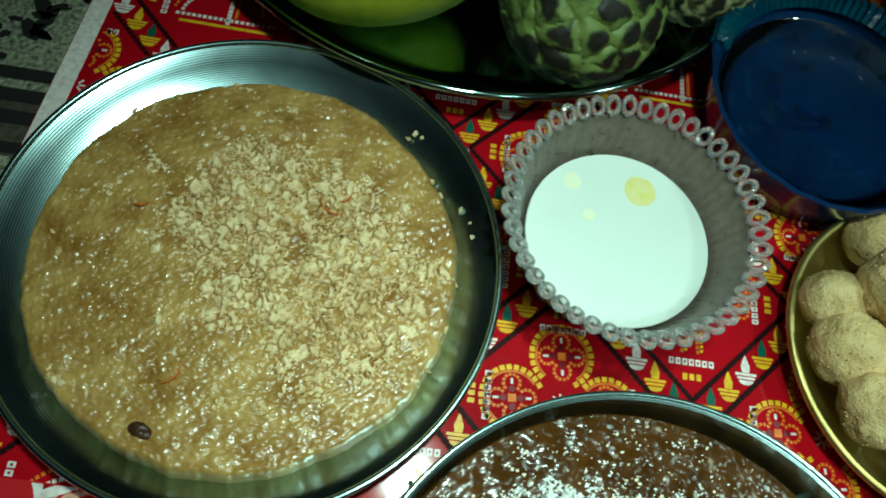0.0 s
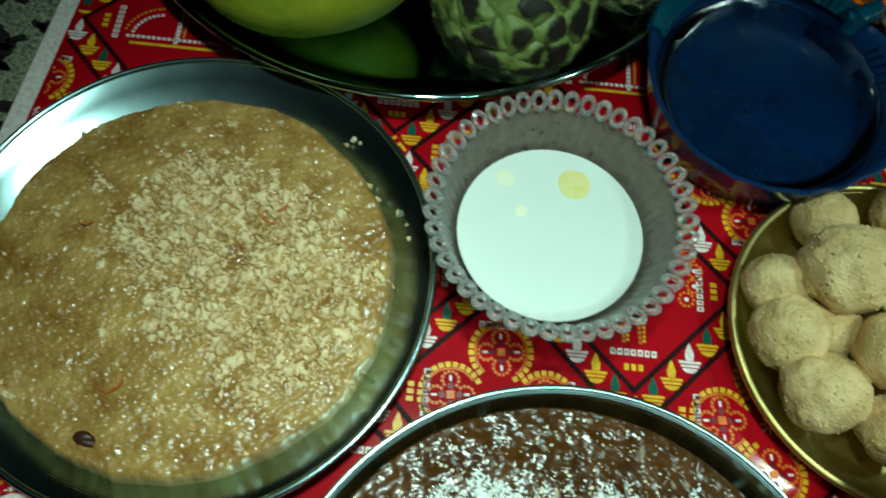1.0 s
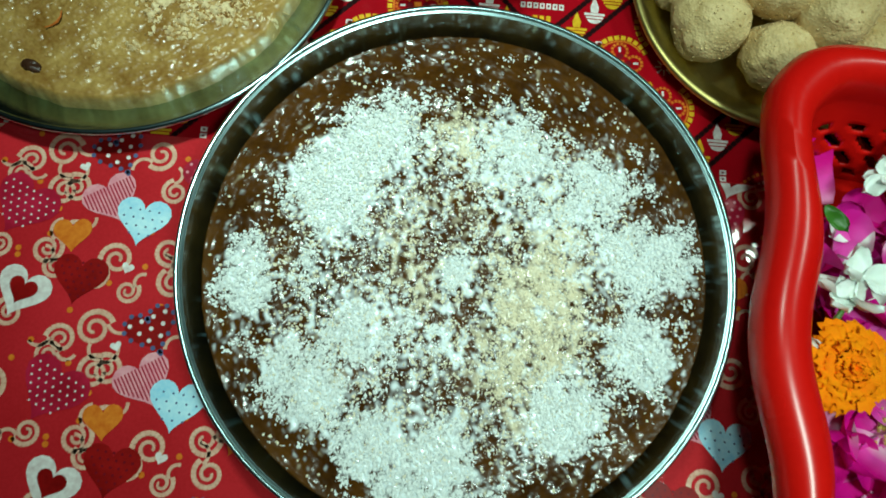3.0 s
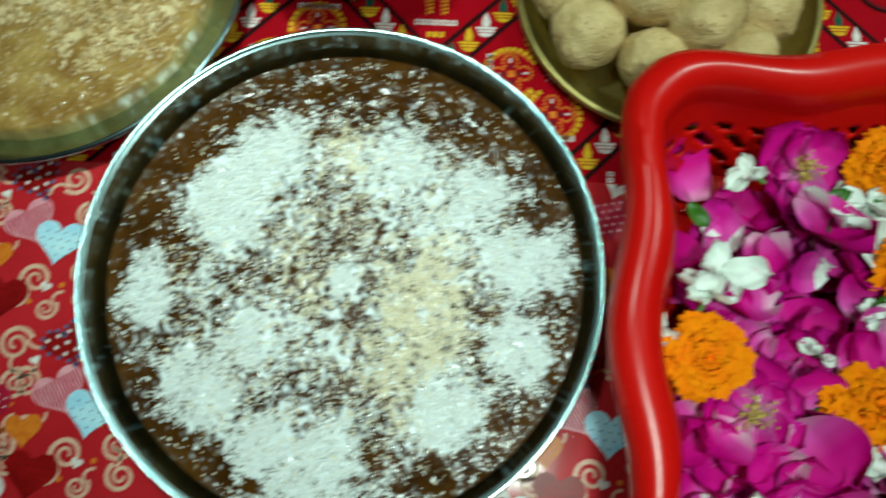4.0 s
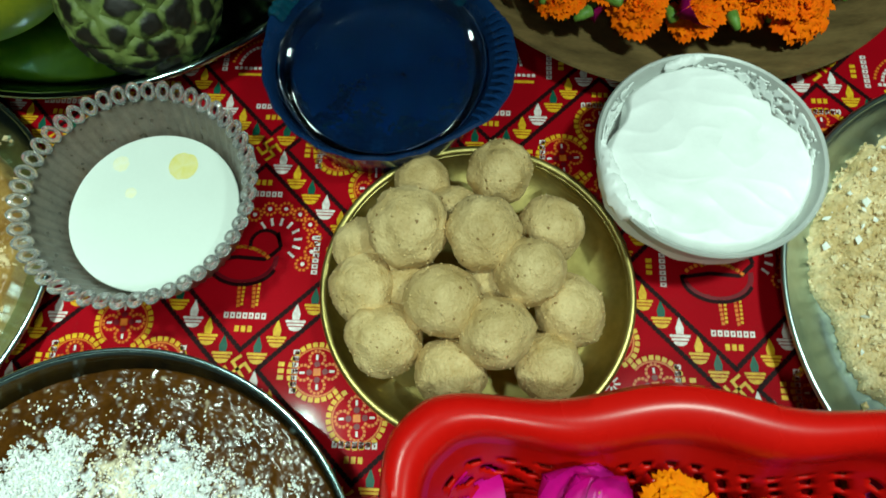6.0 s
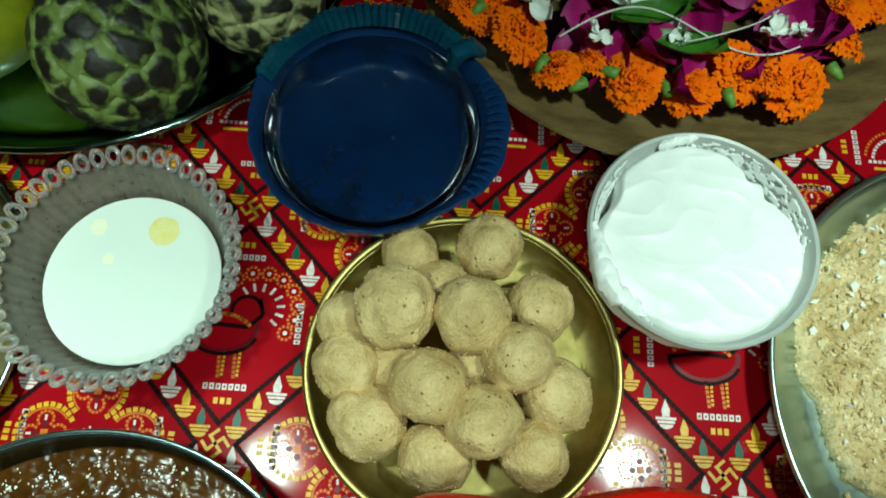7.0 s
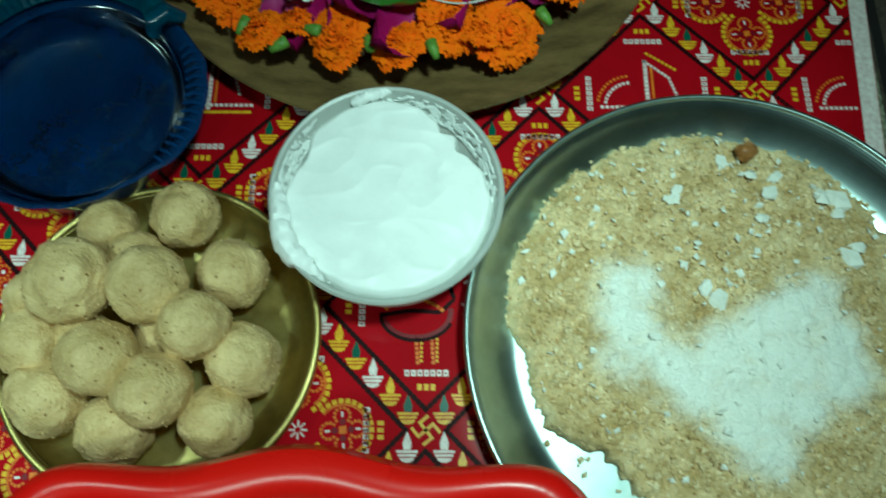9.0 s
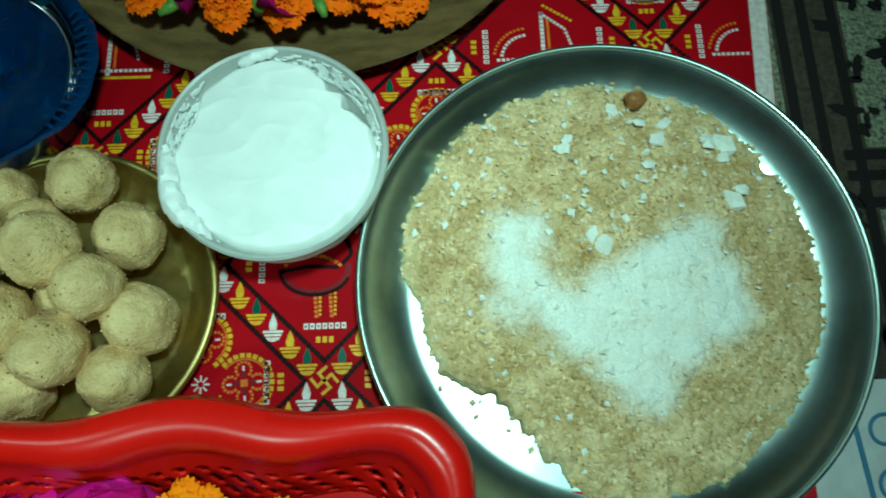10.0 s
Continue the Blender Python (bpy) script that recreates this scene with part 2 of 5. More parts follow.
RIDGE = custard_skin("green custard apple skin", (0.19, 0.25, 0.065), (0.05, 0.08, 0.016), (0.024, 0.020, 0.014))
SCALE_PALE = custard_skin("pale custard apple skin", (0.46, 0.46, 0.22), (0.13, 0.15, 0.045), (0.035, 0.032, 0.024))



def dusted(m, colour, amount="dust"):
    """Let a powder lie over a material, by an amount that the mesh carries."""
    nt = m.node_tree
    p = nt.nodes["Principled BSDF"]
    old = p.inputs["Base Color"].links[0].from_socket
    at, mix = nt.nodes.new("ShaderNodeAttribute"), nt.nodes.new("ShaderNodeMix")
    at.attribute_name = amount
    mix.data_type = "RGBA"
    mix.inputs[7].default_value = (*colour, 1)
    nt.links.new(at.outputs["Fac"], mix.inputs[0])
    nt.links.new(old, mix.inputs[6])
    nt.links.new(mix.outputs[2], p.inputs["Base Color"])


def granular(m, scale, depth, speck, share):
    """Add packed grains to a material's relief, a few of them dark."""
    nt = m.node_tree
    p = nt.nodes["Principled BSDF"]
    co, vo, less, sep, b, mix = (nt.nodes.new(k) for k in ("ShaderNodeTexCoord", "ShaderNodeTexVoronoi", "ShaderNodeMath", "ShaderNodeSeparateColor", "ShaderNodeBump", "ShaderNodeMix"))
    vo.inputs["Scale"].default_value = scale
    nt.links.new(co.outputs["Object"], vo.inputs["Vector"])
    b.invert = True
    b.inputs["Strength"].default_value, b.inputs["Distance"].default_value = 0.9, depth
    nt.links.new(vo.outputs["Distance"], b.inputs["Height"])
    if p.inputs["Normal"].links:
        nt.links.new(p.inputs["Normal"].links[0].from_socket, b.inputs["Normal"])
    nt.links.new(b.outputs["Normal"], p.inputs["Normal"])
    nt.links.new(vo.outputs["Color"], sep.inputs[0])
    less.operation = "LESS_THAN"
    less.inputs[1].default_value = share
    nt.links.new(sep.outputs[0], less.inputs[0])
    mix.data_type = "RGBA"
    mix.inputs[7].default_value = (*speck, 1)
    nt.links.new(less.outputs[0], mix.inputs[0])
    nt.links.new(p.inputs["Base Color"].links[0].from_socket, mix.inputs[6])
    nt.links.new(mix.outputs[2], p.inputs["Base Color"])


def per_island(m, amount):
    """Give every separate bit of a joined mesh its own shade."""
    nt = m.node_tree
    ramp = next(n for n in nt.nodes if n.type == "VALTORGB")
    old = ramp.inputs["Fac"].links[0].from_socket
    geo, mul, add = nt.nodes.new("ShaderNodeNewGeometry"), nt.nodes.new("ShaderNodeMath"), nt.nodes.new("ShaderNodeMath")
    mul.operation, add.operation = "MULTIPLY_ADD", "ADD"
    mul.inputs[1].default_value, mul.inputs[2].default_value = amount, -0.5 * amount
    nt.links.new(geo.outputs["Random Per Island"], mul.inputs[0])
    nt.links.new(mul.outputs[0], add.inputs[0])
    nt.links.new(old, add.inputs[1])
    nt.links.new(add.outputs[0], ramp.inputs["Fac"])


granular(LADOO, 760, 0.0004, (0.26, 0.14, 0.04), 0.006)
granular(CHURMA, 640, 0.0006, (0.36, 0.21, 0.07), 0.016)
per_island(CHURMA, 0.5)
per_island(CRUMB, 0.5)
dusted(CHURMA, (0.90, 0.92, 0.86))
dusted(BROWN, (0.87, 0.92, 0.94))
dusted(BROWN, (0.80, 0.70, 0.50), "cream")


def set_dust(ob, values, amount="dust"):
    ob.data.attributes.new(amount, "FLOAT", "POINT").data.foreach_set("value", np.asarray(values, np.float32))
    return ob


# ---- mesh helpers ----


def link(name, bm, material, parent=None, label="", smooth=True):
    me = bpy.data.meshes.new(name)
    bm.to_mesh(me)
    bm.free()
    for m in (material if isinstance(material, (list, tuple)) else [material]):
        me.materials.append(m)
    if smooth:
        me.polygons.foreach_set("use_smooth", [True] * len(me.polygons))
        me.set_sharp_from_angle(angle=radians(38))
    ob = new(name, me)
    ob.parent = parent
    if label:
        ob["label"] = label
    return ob


def part(name, bm, material, parent, label="", smooth=True):
    return link(name, bm, material, parent, label, smooth)


def raw(name, verts, faces, material, parent=None, label="", smooth=True, index=None):
    me = bpy.data.meshes.new(name)
    me.from_pydata(verts, [], faces)
    for m in (material if isinstance(material, (list, tuple)) else [material]):
        me.materials.append(m)
    if index is not None:
        me.polygons.foreach_set("material_index", index)
    if smooth:
        me.polygons.foreach_set("use_smooth", [True] * len(me.polygons))
    ob = new(name, me)
    ob.parent = parent
    if label:
        ob["label"] = label
    return ob


def empty(name, x, y, z, label, category, group="", rz=0.0):
    ob = new(name)
    ob.matrix_world = pose(x, y, z, 0, 0, rz)
    return tagged(ob, label, category, group)


def lathe(profile, n=96, wave=None, close=False):
    """A surface of revolution from (radius, z) pairs; wave(angle, k) scales the radius of ring k."""
    bm = bmesh.new()
    rings = []
    for k, (r, z) in enumerate(profile):
        if r < 1e-6:
            rings.append([bm.verts.new((0, 0, z))])
            continue
        ring = []
        for i in range(n):
            a = 2 * math.pi * i / n
            s = r * (wave(a, k) if wave else 1)
            ring.append(bm.verts.new((s * math.cos(a), s * math.sin(a), z)))
        rings.append(ring)
    pairs = list(zip(rings, rings[1:])) + ([(rings[-1], rings[0])] if close else [])
    for a, b in pairs:
        for i in range(n):
            j = (i + 1) % n
            if len(a) == 1:
                bm.faces.new((a[0], b[i], b[j]))
            elif len(b) == 1:
                bm.faces.new((a[i], a[j], b[0]))
            else:
                bm.faces.new((a[i], a[j], b[j], b[i]))
    bmesh.ops.recalc_face_normals(bm, faces=bm.faces)
    return bm


def torus(radius, tube, n=24, m=8, squash=1.0):
    bm = bmesh.new()
    rows = [[bm.verts.new(((radius + tube * math.cos(2 * math.pi * j / m)) * math.cos(2 * math.pi * i / n) * squash,
                           (radius + tube * math.cos(2 * math.pi * j / m)) * math.sin(2 * math.pi * i / n),
                           tube * math.sin(2 * math.pi * j / m))) for j in range(m)] for i in range(n)]
    for i in range(n):
        for j in range(m):
            bm.faces.new((rows[i][j], rows[(i + 1) % n][j], rows[(i + 1) % n][(j + 1) % m], rows[i][(j + 1) % m]))
    return bm


def tube_along(points, radius, m=8, taper=None):
    """A round tube through points."""
    bm = bmesh.new()
    rows = []
    for i, p in enumerate(points):
        p = Vector(p)
        d = (Vector(points[min(i + 1, len(points) - 1)]) - Vector(points[max(i - 1, 0)])).normalized()
        u = d.cross(Vector((0.13, 0.2, 1))).normalized()
        v = d.cross(u)
        r = radius * (taper(i / (len(points) - 1)) if taper else 1)
        rows.append([bm.verts.new(p + r * (math.cos(2 * math.pi * j / m) * u + math.sin(2 * math.pi * j / m) * v)) for j in range(m)])
    for a, b in zip(rows, rows[1:]):
        for j in range(m):
            bm.faces.new((a[j], a[(j + 1) % m], b[(j + 1) % m], b[j]))
    bm.faces.new(rows[0][::-1])
    bm.faces.new(rows[-1])
    bmesh.ops.recalc_face_normals(bm, faces=bm.faces)
    return bm


def ball(radius, subdivisions=4, rough=0.0, size=60.0, seed=0.0, squash=(1, 1, 1)):
    bm = bmesh.new()
    bmesh.ops.create_icosphere(bm, subdivisions=subdivisions, radius=1)
    for v in bm.verts:
        n = v.co.normalized()
        d = 1 + rough * noise.fractal(n * radius * size + Vector((seed, seed * 1.7, 0)), 0.8, 2.1, 4)
        v.co = Vector((n.x * squash[0], n.y * squash[1], n.z * squash[2])) * radius * d
    return bm


def mound(radius, base, top, outline, height, rings=70, sectors=220, edge=0.12):
    """A filled disc with an uneven outline and top: outline(angle) scales the radius, height(x, y) is added to the top."""
    bm = bmesh.new()
    rows = []
    for k in range(1, rings + 1):
        f = k / rings
        row = []
        for i in range(sectors):
            a = 2 * math.pi * i / sectors
            r = radius * f * (1 + (outline(a) - 1) * f * f)
            x, y = r * math.cos(a), r * math.sin(a)
            fall = max(0.0, min(1.0, (1 - f) / edge))
            z = base + (top - base + height(x, y)) * math.sqrt(1 - (1 - fall) ** 2)
            row.append(bm.verts.new((x, y, z)))
        rows.append(row)
    c = bm.verts.new((0, 0, top + height(0, 0)))
    for i in range(sectors):
        j = (i + 1) % sectors
        bm.faces.new((c, rows[0][i], rows[0][j]))
        for a, b in zip(rows, rows[1:]):
            bm.faces.new((a[i], b[i], b[j], a[j]))
    bmesh.ops.recalc_face_normals(bm, faces=bm.faces)
    return bm


OCTA = np.array([(1, 0, 0), (-1, 0, 0), (0, 1, 0), (0, -1, 0), (0, 0, 1), (0, 0, -1)], float)
OCTA_FACES = np.array([(0, 2, 4), (2, 1, 4), (1, 3, 4), (3, 0, 4), (2, 0, 5), (1, 2, 5), (3, 1, 5), (0, 3, 5)])


def grains(name, places, sizes, flat, material, parent, label="", rng=None):
    """Many small uneven bits joined into one mesh of kind stuff."""
    n = len(places)
    rng = rng or np.random.default_rng(5)
    v = OCTA[None] * rng.uniform(0.6, 1.25, (n, 6, 1))
    v = v * np.stack([sizes * rng.uniform(0.7, 1.5, n), sizes, sizes * flat], 1)[:, None, :]
    q = rng.normal(size=(n, 4)) * np.array([1, 0.35, 0.35, 1])
    q /= np.linalg.norm(q, axis=1)[:, None]
    w, x, y, z = q.T
    R = np.stack([1 - 2 * (y * y + z * z), 2 * (x * y - z * w), 2 * (x * z + y * w), 2 * (x * y + z * w), 1 - 2 * (x * x + z * z), 2 * (y * z - x * w),
                  2 * (x * z - y * w), 2 * (y * z + x * w), 1 - 2 * (x * x + y * y)], 1).reshape(n, 3, 3)
    v = np.einsum("nij,nkj->nki", R, v) + np.asarray(places)[:, None, :]
    f = (OCTA_FACES[None] + 6 * np.arange(n)[:, None, None]).reshape(-1, 3)
    ob = raw(name, v.reshape(-1, 3).tolist(), f.tolist(), material, parent, label, smooth=False)
    return tagged(ob, kind="stuff")


# ---- flat prints ----


class Prints:
    """Printed shapes laid on a sheet as thin faces, by ink."""

    def __init__(self, z, inside, top=None):
        self.top = top
        self.z, self.inside, self.v, self.f, self.m, self.inks = z, inside, [], [], [], []

    def add(self, points, ink, lift=0):
        if self.top is not None and any(y > self.top for x, y in points):
            points = self.cut(points)
        if len(points) < 3 or not all(self.inside(x, y) for x, y in points):
            return
        if ink not in self.inks:
            self.inks.append(ink)
        a = sum(p[0] * q[1] - q[0] * p[1] for p, q in zip(points, points[1:] + points[:1]))
        points = points if a > 0 else points[::-1]
        k = len(self.v)
        self.v += [(x, y, self.z + 0.00012 * lift) for x, y in points]
        self.f.append(list(range(k, k + len(points))))
        self.m.append(self.inks.index(ink))

    def cut(self, points):
        """The part of a shape that lies below the sheet's upper edge."""
        out = []
        for p, q in zip(points, points[1:] + points[:1]):
            if p[1] <= self.top:
                out.append(p)
            if (p[1] <= self.top) != (q[1] <= self.top):
                f = (self.top - p[1]) / (q[1] - p[1])
                out.append((p[0] + f * (q[0] - p[0]), self.top))
        return out

    def box(self, x, y, w, h, ink, turn=0.0, lift=0):
        c, s = math.cos(turn), math.sin(turn)
        self.add([(x + c * u * w / 2 - s * v * h / 2, y + s * u * w / 2 + c * v * h / 2) for u, v in ((-1, -1), (1, -1), (1, 1), (-1, 1))], ink, lift)

    def disc(self, x, y, r, ink, lift=0, n=12):
        self.add([(x + r * math.cos(2 * math.pi * i / n), y + r * math.sin(2 * math.pi * i / n)) for i in range(n)], ink, lift)

    def ribbon(self, points, width, ink, lift=0):
        for i, (p, q) in enumerate(zip(points, points[1:])):
            d = math.hypot(q[0] - p[0], q[1] - p[1]) or 1
            n = (-(q[1] - p[1]) / d, (q[0] - p[0]) / d)
            w0 = width(i / (len(points) - 1)) if callable(width) else width
            w1 = width((i + 1) / (len(points) - 1)) if callable(width) else width
            self.add([(p[0] - n[0] * w0, p[1] - n[1] * w0), (q[0] - n[0] * w1, q[1] - n[1] * w1),
                      (q[0] + n[0] * w1, q[1] + n[1] * w1), (p[0] + n[0] * w0, p[1] + n[1] * w0)], ink, lift)

    def dashes(self, points, size, gap, ink, lift=0):
        """Small squares set along a line."""
        left = 0.0
        for p, q in zip(points, points[1:]):
            d = math.hypot(q[0] - p[0], q[1] - p[1])
            t = math.atan2(q[1] - p[1], q[0] - p[0])
            while left < d:
                self.box(p[0] + (q[0] - p[0]) * left / d, p[1] + (q[1] - p[1]) * left / d, size, size, ink, t, lift)
                left += gap
            left -= d

    def done(self, name, parent):
        return raw(name, self.v, self.f, [M[i] for i in self.inks], parent, smooth=False, index=self.m)


def arc(x, y, r, a0, a1, n=24, squeeze=1.0):
    return [(x + r * math.cos(a0 + (a1 - a0) * i / n), y + squeeze * r * math.sin(a0 + (a1 - a0) * i / n)) for i in range(n + 1)]


def sheet(x0, x1, y0, y1, z0, z1, skew=0.0, wave=0.0, step=0.03):
    """A thin sheet whose long edges lean by skew; its top is slightly wavy."""
    bm = bmesh.new()
    nx, ny = int((x1 - x0) / step) + 1, int((y1 - y0) / step) + 1
    def at(i, j, z, w):
        x, y = x0 + (x1 - x0) * i / nx, y0 + (y1 - y0) * j / ny
        return bm.verts.new((x + skew * (y - y0), y, z + w * noise.noise(Vector((x * 9, y * 9, 1)))))
    top = [[at(i, j, z1, wave) for j in range(ny + 1)] for i in range(nx + 1)]
    low = [[at(i, j, z0, 0) for j in range(ny + 1)] for i in range(nx + 1)]
    for i in range(nx):
        for j in range(ny):
            bm.faces.new((top[i][j], top[i + 1][j], top[i + 1][j + 1], top[i][j + 1]))
            bm.faces.new((low[i][j], low[i][j + 1], low[i + 1][j + 1], low[i + 1][j]))
    for j in range(ny):
        bm.faces.new((top[0][j], top[0][j + 1], low[0][j + 1], low[0][j]))
        bm.faces.new((top[nx][j], low[nx][j], low[nx][j + 1], top[nx][j + 1]))
    for i in range(nx):
        bm.faces.new((top[i][0], low[i][0], low[i + 1][0], top[i + 1][0]))
        bm.faces.new((top[i][ny], top[i + 1][ny], low[i + 1][ny], low[i][ny]))
    return bm

# ---- the room and the floor ----


def slab(name, x0, x1, y0, y1, z0, z1, material, label):
    bm = bmesh.new()
    bmesh.ops.create_cube(bm, size=1)
    for v in bm.verts:
        v.co = Vector(((x0 + x1) / 2 + v.co.x * (x1 - x0), (y0 + y1) / 2 + v.co.y * (y1 - y0), (z0 + z1) / 2 + v.co.z * (z1 - z0)))
    return tagged(link(name, bm, material, smooth=False), label, kind="structure")


slab("floor", -1.8, 1.8, -1.8, 1.8, -0.12, -0.007, PAINT, "plain grey floor under the rug")
slab("wall_north", -1.8, 1.8, 1.8, 1.92, -0.12, 2.4, PAINT, "plain grey painted wall")
slab("wall_south", -1.8, 1.8, -1.92, -1.8, -0.12, 2.4, PAINT, "plain grey painted wall")
slab("wall_east", 1.8, 1.92, -1.92, 1.92, -0.12, 2.4, PAINT, "plain grey painted wall")
slab("wall_west", -1.92, -1.8, -1.92, 1.92, -0.12, 2.4, PAINT, "plain grey painted wall")
slab("ceiling", -1.92, 1.92, -1.92, 1.92, 2.4, 2.5, PAINT, "plain grey painted ceiling")

rug = tagged(link("rug", sheet(-1.2, 1.4, -1.0, 1.1, -0.007, -0.003), RUG, smooth=False), "beige rug with dark woven bands under the cloths", "rug")


def rug_pattern():
    v, f, m = [], [], []

    def box(x0, x1, y0, y1, k, z):
        i = len(v)
        v.extend([(x0, y0, z), (x1, y0, z), (x1, y1, z), (x0, y1, z)])
        f.append([i, i + 1, i + 2, i + 3])
        m.append(k)

    # bands beside the cloth and across it
    for x0, x1 in ((0.520, 0.568), (-0.68, -0.62)):
        box(x0, x1, -0.9, 1.0, 0, -0.0027)
        for x in (x0 + 0.006, x0 + 0.022, x1 - 0.006):
            box(x - 0.0035, x + 0.0035, -0.9, 1.0, 1, -0.0024)
    for y0, y1 in ((0.074, 0.116), (0.36, 0.41), (-0.36, -0.31)):
        for x0, x1 in ((0.552, 1.0), (-1.0, -0.42)):
            box(x0, x1, y0, y1, 0, -0.0026)
            for y in (y0 + 0.005, (y0 + y1) / 2 + 0.002, y1 - 0.005):
                box(x0, x1, y - 0.0035, y + 0.0035, 1, -0.0023)
    for y in (0.098, 0.112, 0.126):
        box(-0.75, -0.425, y - 0.004, y + 0.004, 1, -0.0022)
    # woven leaves and scrolls
    rng = random.Random(8)
    for x, y in ((0.5630, 0.1425), (0.5600, 0.0570), (0.5780, -0.0190), (0.5630, -0.0095), (0.5980, 0.1900), (0.5780, 0.2280), (-0.4470, 0.1733), (-0.4620, 0.2100), (-0.4520, 0.1418), (-0.4720, 0.0525),
                 (-0.4920, 0.1785), (-0.4820, 0.2520), (0.6280, 0.0285), (0.6180, 0.2565), (-0.4620, 0.2940)):
        for _ in range(7):
            u, w = x + rng.gauss(0, 0.011), y + rng.gauss(0, 0.013)
            r0, a0, long = rng.uniform(0.002, 0.0055), rng.random() * 6, rng.uniform(1.2, 2.6)
            i = len(v)
            for k in range(14):
                a = 2 * math.pi * k / 14
                r = r0 * rng.uniform(0.65, 1.25)
                p, q = long * r * math.cos(a), r * math.sin(a)
                v.append((u + p * math.cos(a0) - q * math.sin(a0), w + p * math.sin(a0) + q * math.cos(a0), -0.0021))
            f.append(list(range(i, i + 14)))
            m.append(1)
    raw("woven_pattern", v, f, [RUG_BAND, RUG_BLACK], rug, smooth=False, index=m)


rug_pattern()

bed_sheet = tagged(link("bed_sheet", sheet(0.485, 0.85, -0.40, -0.030, -0.003, -0.0012, wave=0.0008), SHEET), "white cotton sheet with blue printed stripes and scrolls", "sheet")
for k in range(3):
    part("stripe", tube_along([(0.525 + 0.035 * k + 0.010 * math.sin(3 * t), -0.04 - 0.36 * t, -0.001) for t in [i / 12 for i in range(13)]], 0.0016), SHEET_BLUE, bed_sheet)
for k in range(5):
    part("scroll", tube_along([(0.543 + 0.012 * math.cos(7 * t) * (1 - 0.7 * t), -0.06 - 0.03 * k + 0.012 * math.sin(7 * t) * (1 - 0.7 * t), -0.001) for t in [i / 20 for i in range(21)]],
                              0.0012), SHEET_BLUE, bed_sheet)

# ---- the lamp-print cloth ----
SKEW = 0.07


def left_edge(y):
    return -0.4465 + SKEW * (y + 0.10)


def right_edge(y):
    return 0.4955 + SKEW * (y + 0.10)


cloth = tagged(link("printed_cloth", sheet(-0.4465, 0.4955, -0.10, 0.66, -0.0025, 0.0, SKEW), M["red"]),
               "glossy red cloth printed with oil lamps and diamonds", "cloth")
prints = Prints(0.0002, lambda x, y: left_edge(y) + 0.013 < x < right_edge(y) - 0.012 and -0.098 < y < 0.655)
for e0, e1 in ((0.0005, 0.012), (0.930, 0.9415)):
    border = Prints(0.0003, lambda x, y: True)
    for k in range(19):
        y0, y1 = -0.10 + 0.04 * k, -0.10 + 0.04 * (k + 1)
        border.add([(left_edge(y0) + e0, y0), (left_edge(y0) + e1, y0), (left_edge(y1) + e1, y1), (left_edge(y1) + e0, y1)], "white")
    border.done("border", cloth)


def oil_lamp(p, x, y, ink):
    foot = "yellow" if ink == "green" else ink
    p.box(x, y - 0.0012, 0.0118, 0.0015, foot)
    p.box(x, y - 0.0032, 0.0100, 0.0014, foot)
    p.add([(x + 0.0041 * math.cos(a), y - 0.0045 + 0.0026 * math.sin(a)) for a in [math.pi + math.pi * i / 8 for i in range(9)]], foot)
    p.add([(x, y + 0.0102), (x - 0.0013, y + 0.0066), (x - 0.0025, y + 0.0034), (x - 0.0020, y - 0.0002), (x + 0.0020, y - 0.0002), (x + 0.0025, y + 0.0034), (x + 0.0013, y + 0.0066)], ink)


def corner_bars(p, x, y, turn):
    """A row of white squares with a shorter yellow one behind it."""
    c, s = math.cos(turn), math.sin(turn)
    for k in range(7):
        u = (k - 3) * 0.0037
        p.box(x + c * u, y + s * u, 0.0028, 0.0036, "white", turn)
        p.box(x + c * u, y + s * u, 0.0010, 0.0014, "maroon", turn, 1)
    for k in range(3):
        u = (k - 1) * 0.0038
        p.box(x + c * u + s * 0.008, y + s * u - c * 0.008, 0.0026, 0.0036, "yellow", turn)


def hooked_cross(p, x, y, r, turn, ink):
    for k in range(4):
        a = turn + k * math.pi / 2
        c, s = math.cos(a), math.sin(a)
        p.add([(x + c * u - s * v, y + s * u + c * v) for u, v in ((-0.001, -0.0009), (r, -0.0009), (r, 0.0009), (-0.001, 0.0009))], ink)
        p.add([(x + c * u - s * v, y + s * u + c * v) for u, v in ((r - 0.0018, -0.0009), (r, -0.0009), (r, -r), (r - 0.0018, -r))], ink)


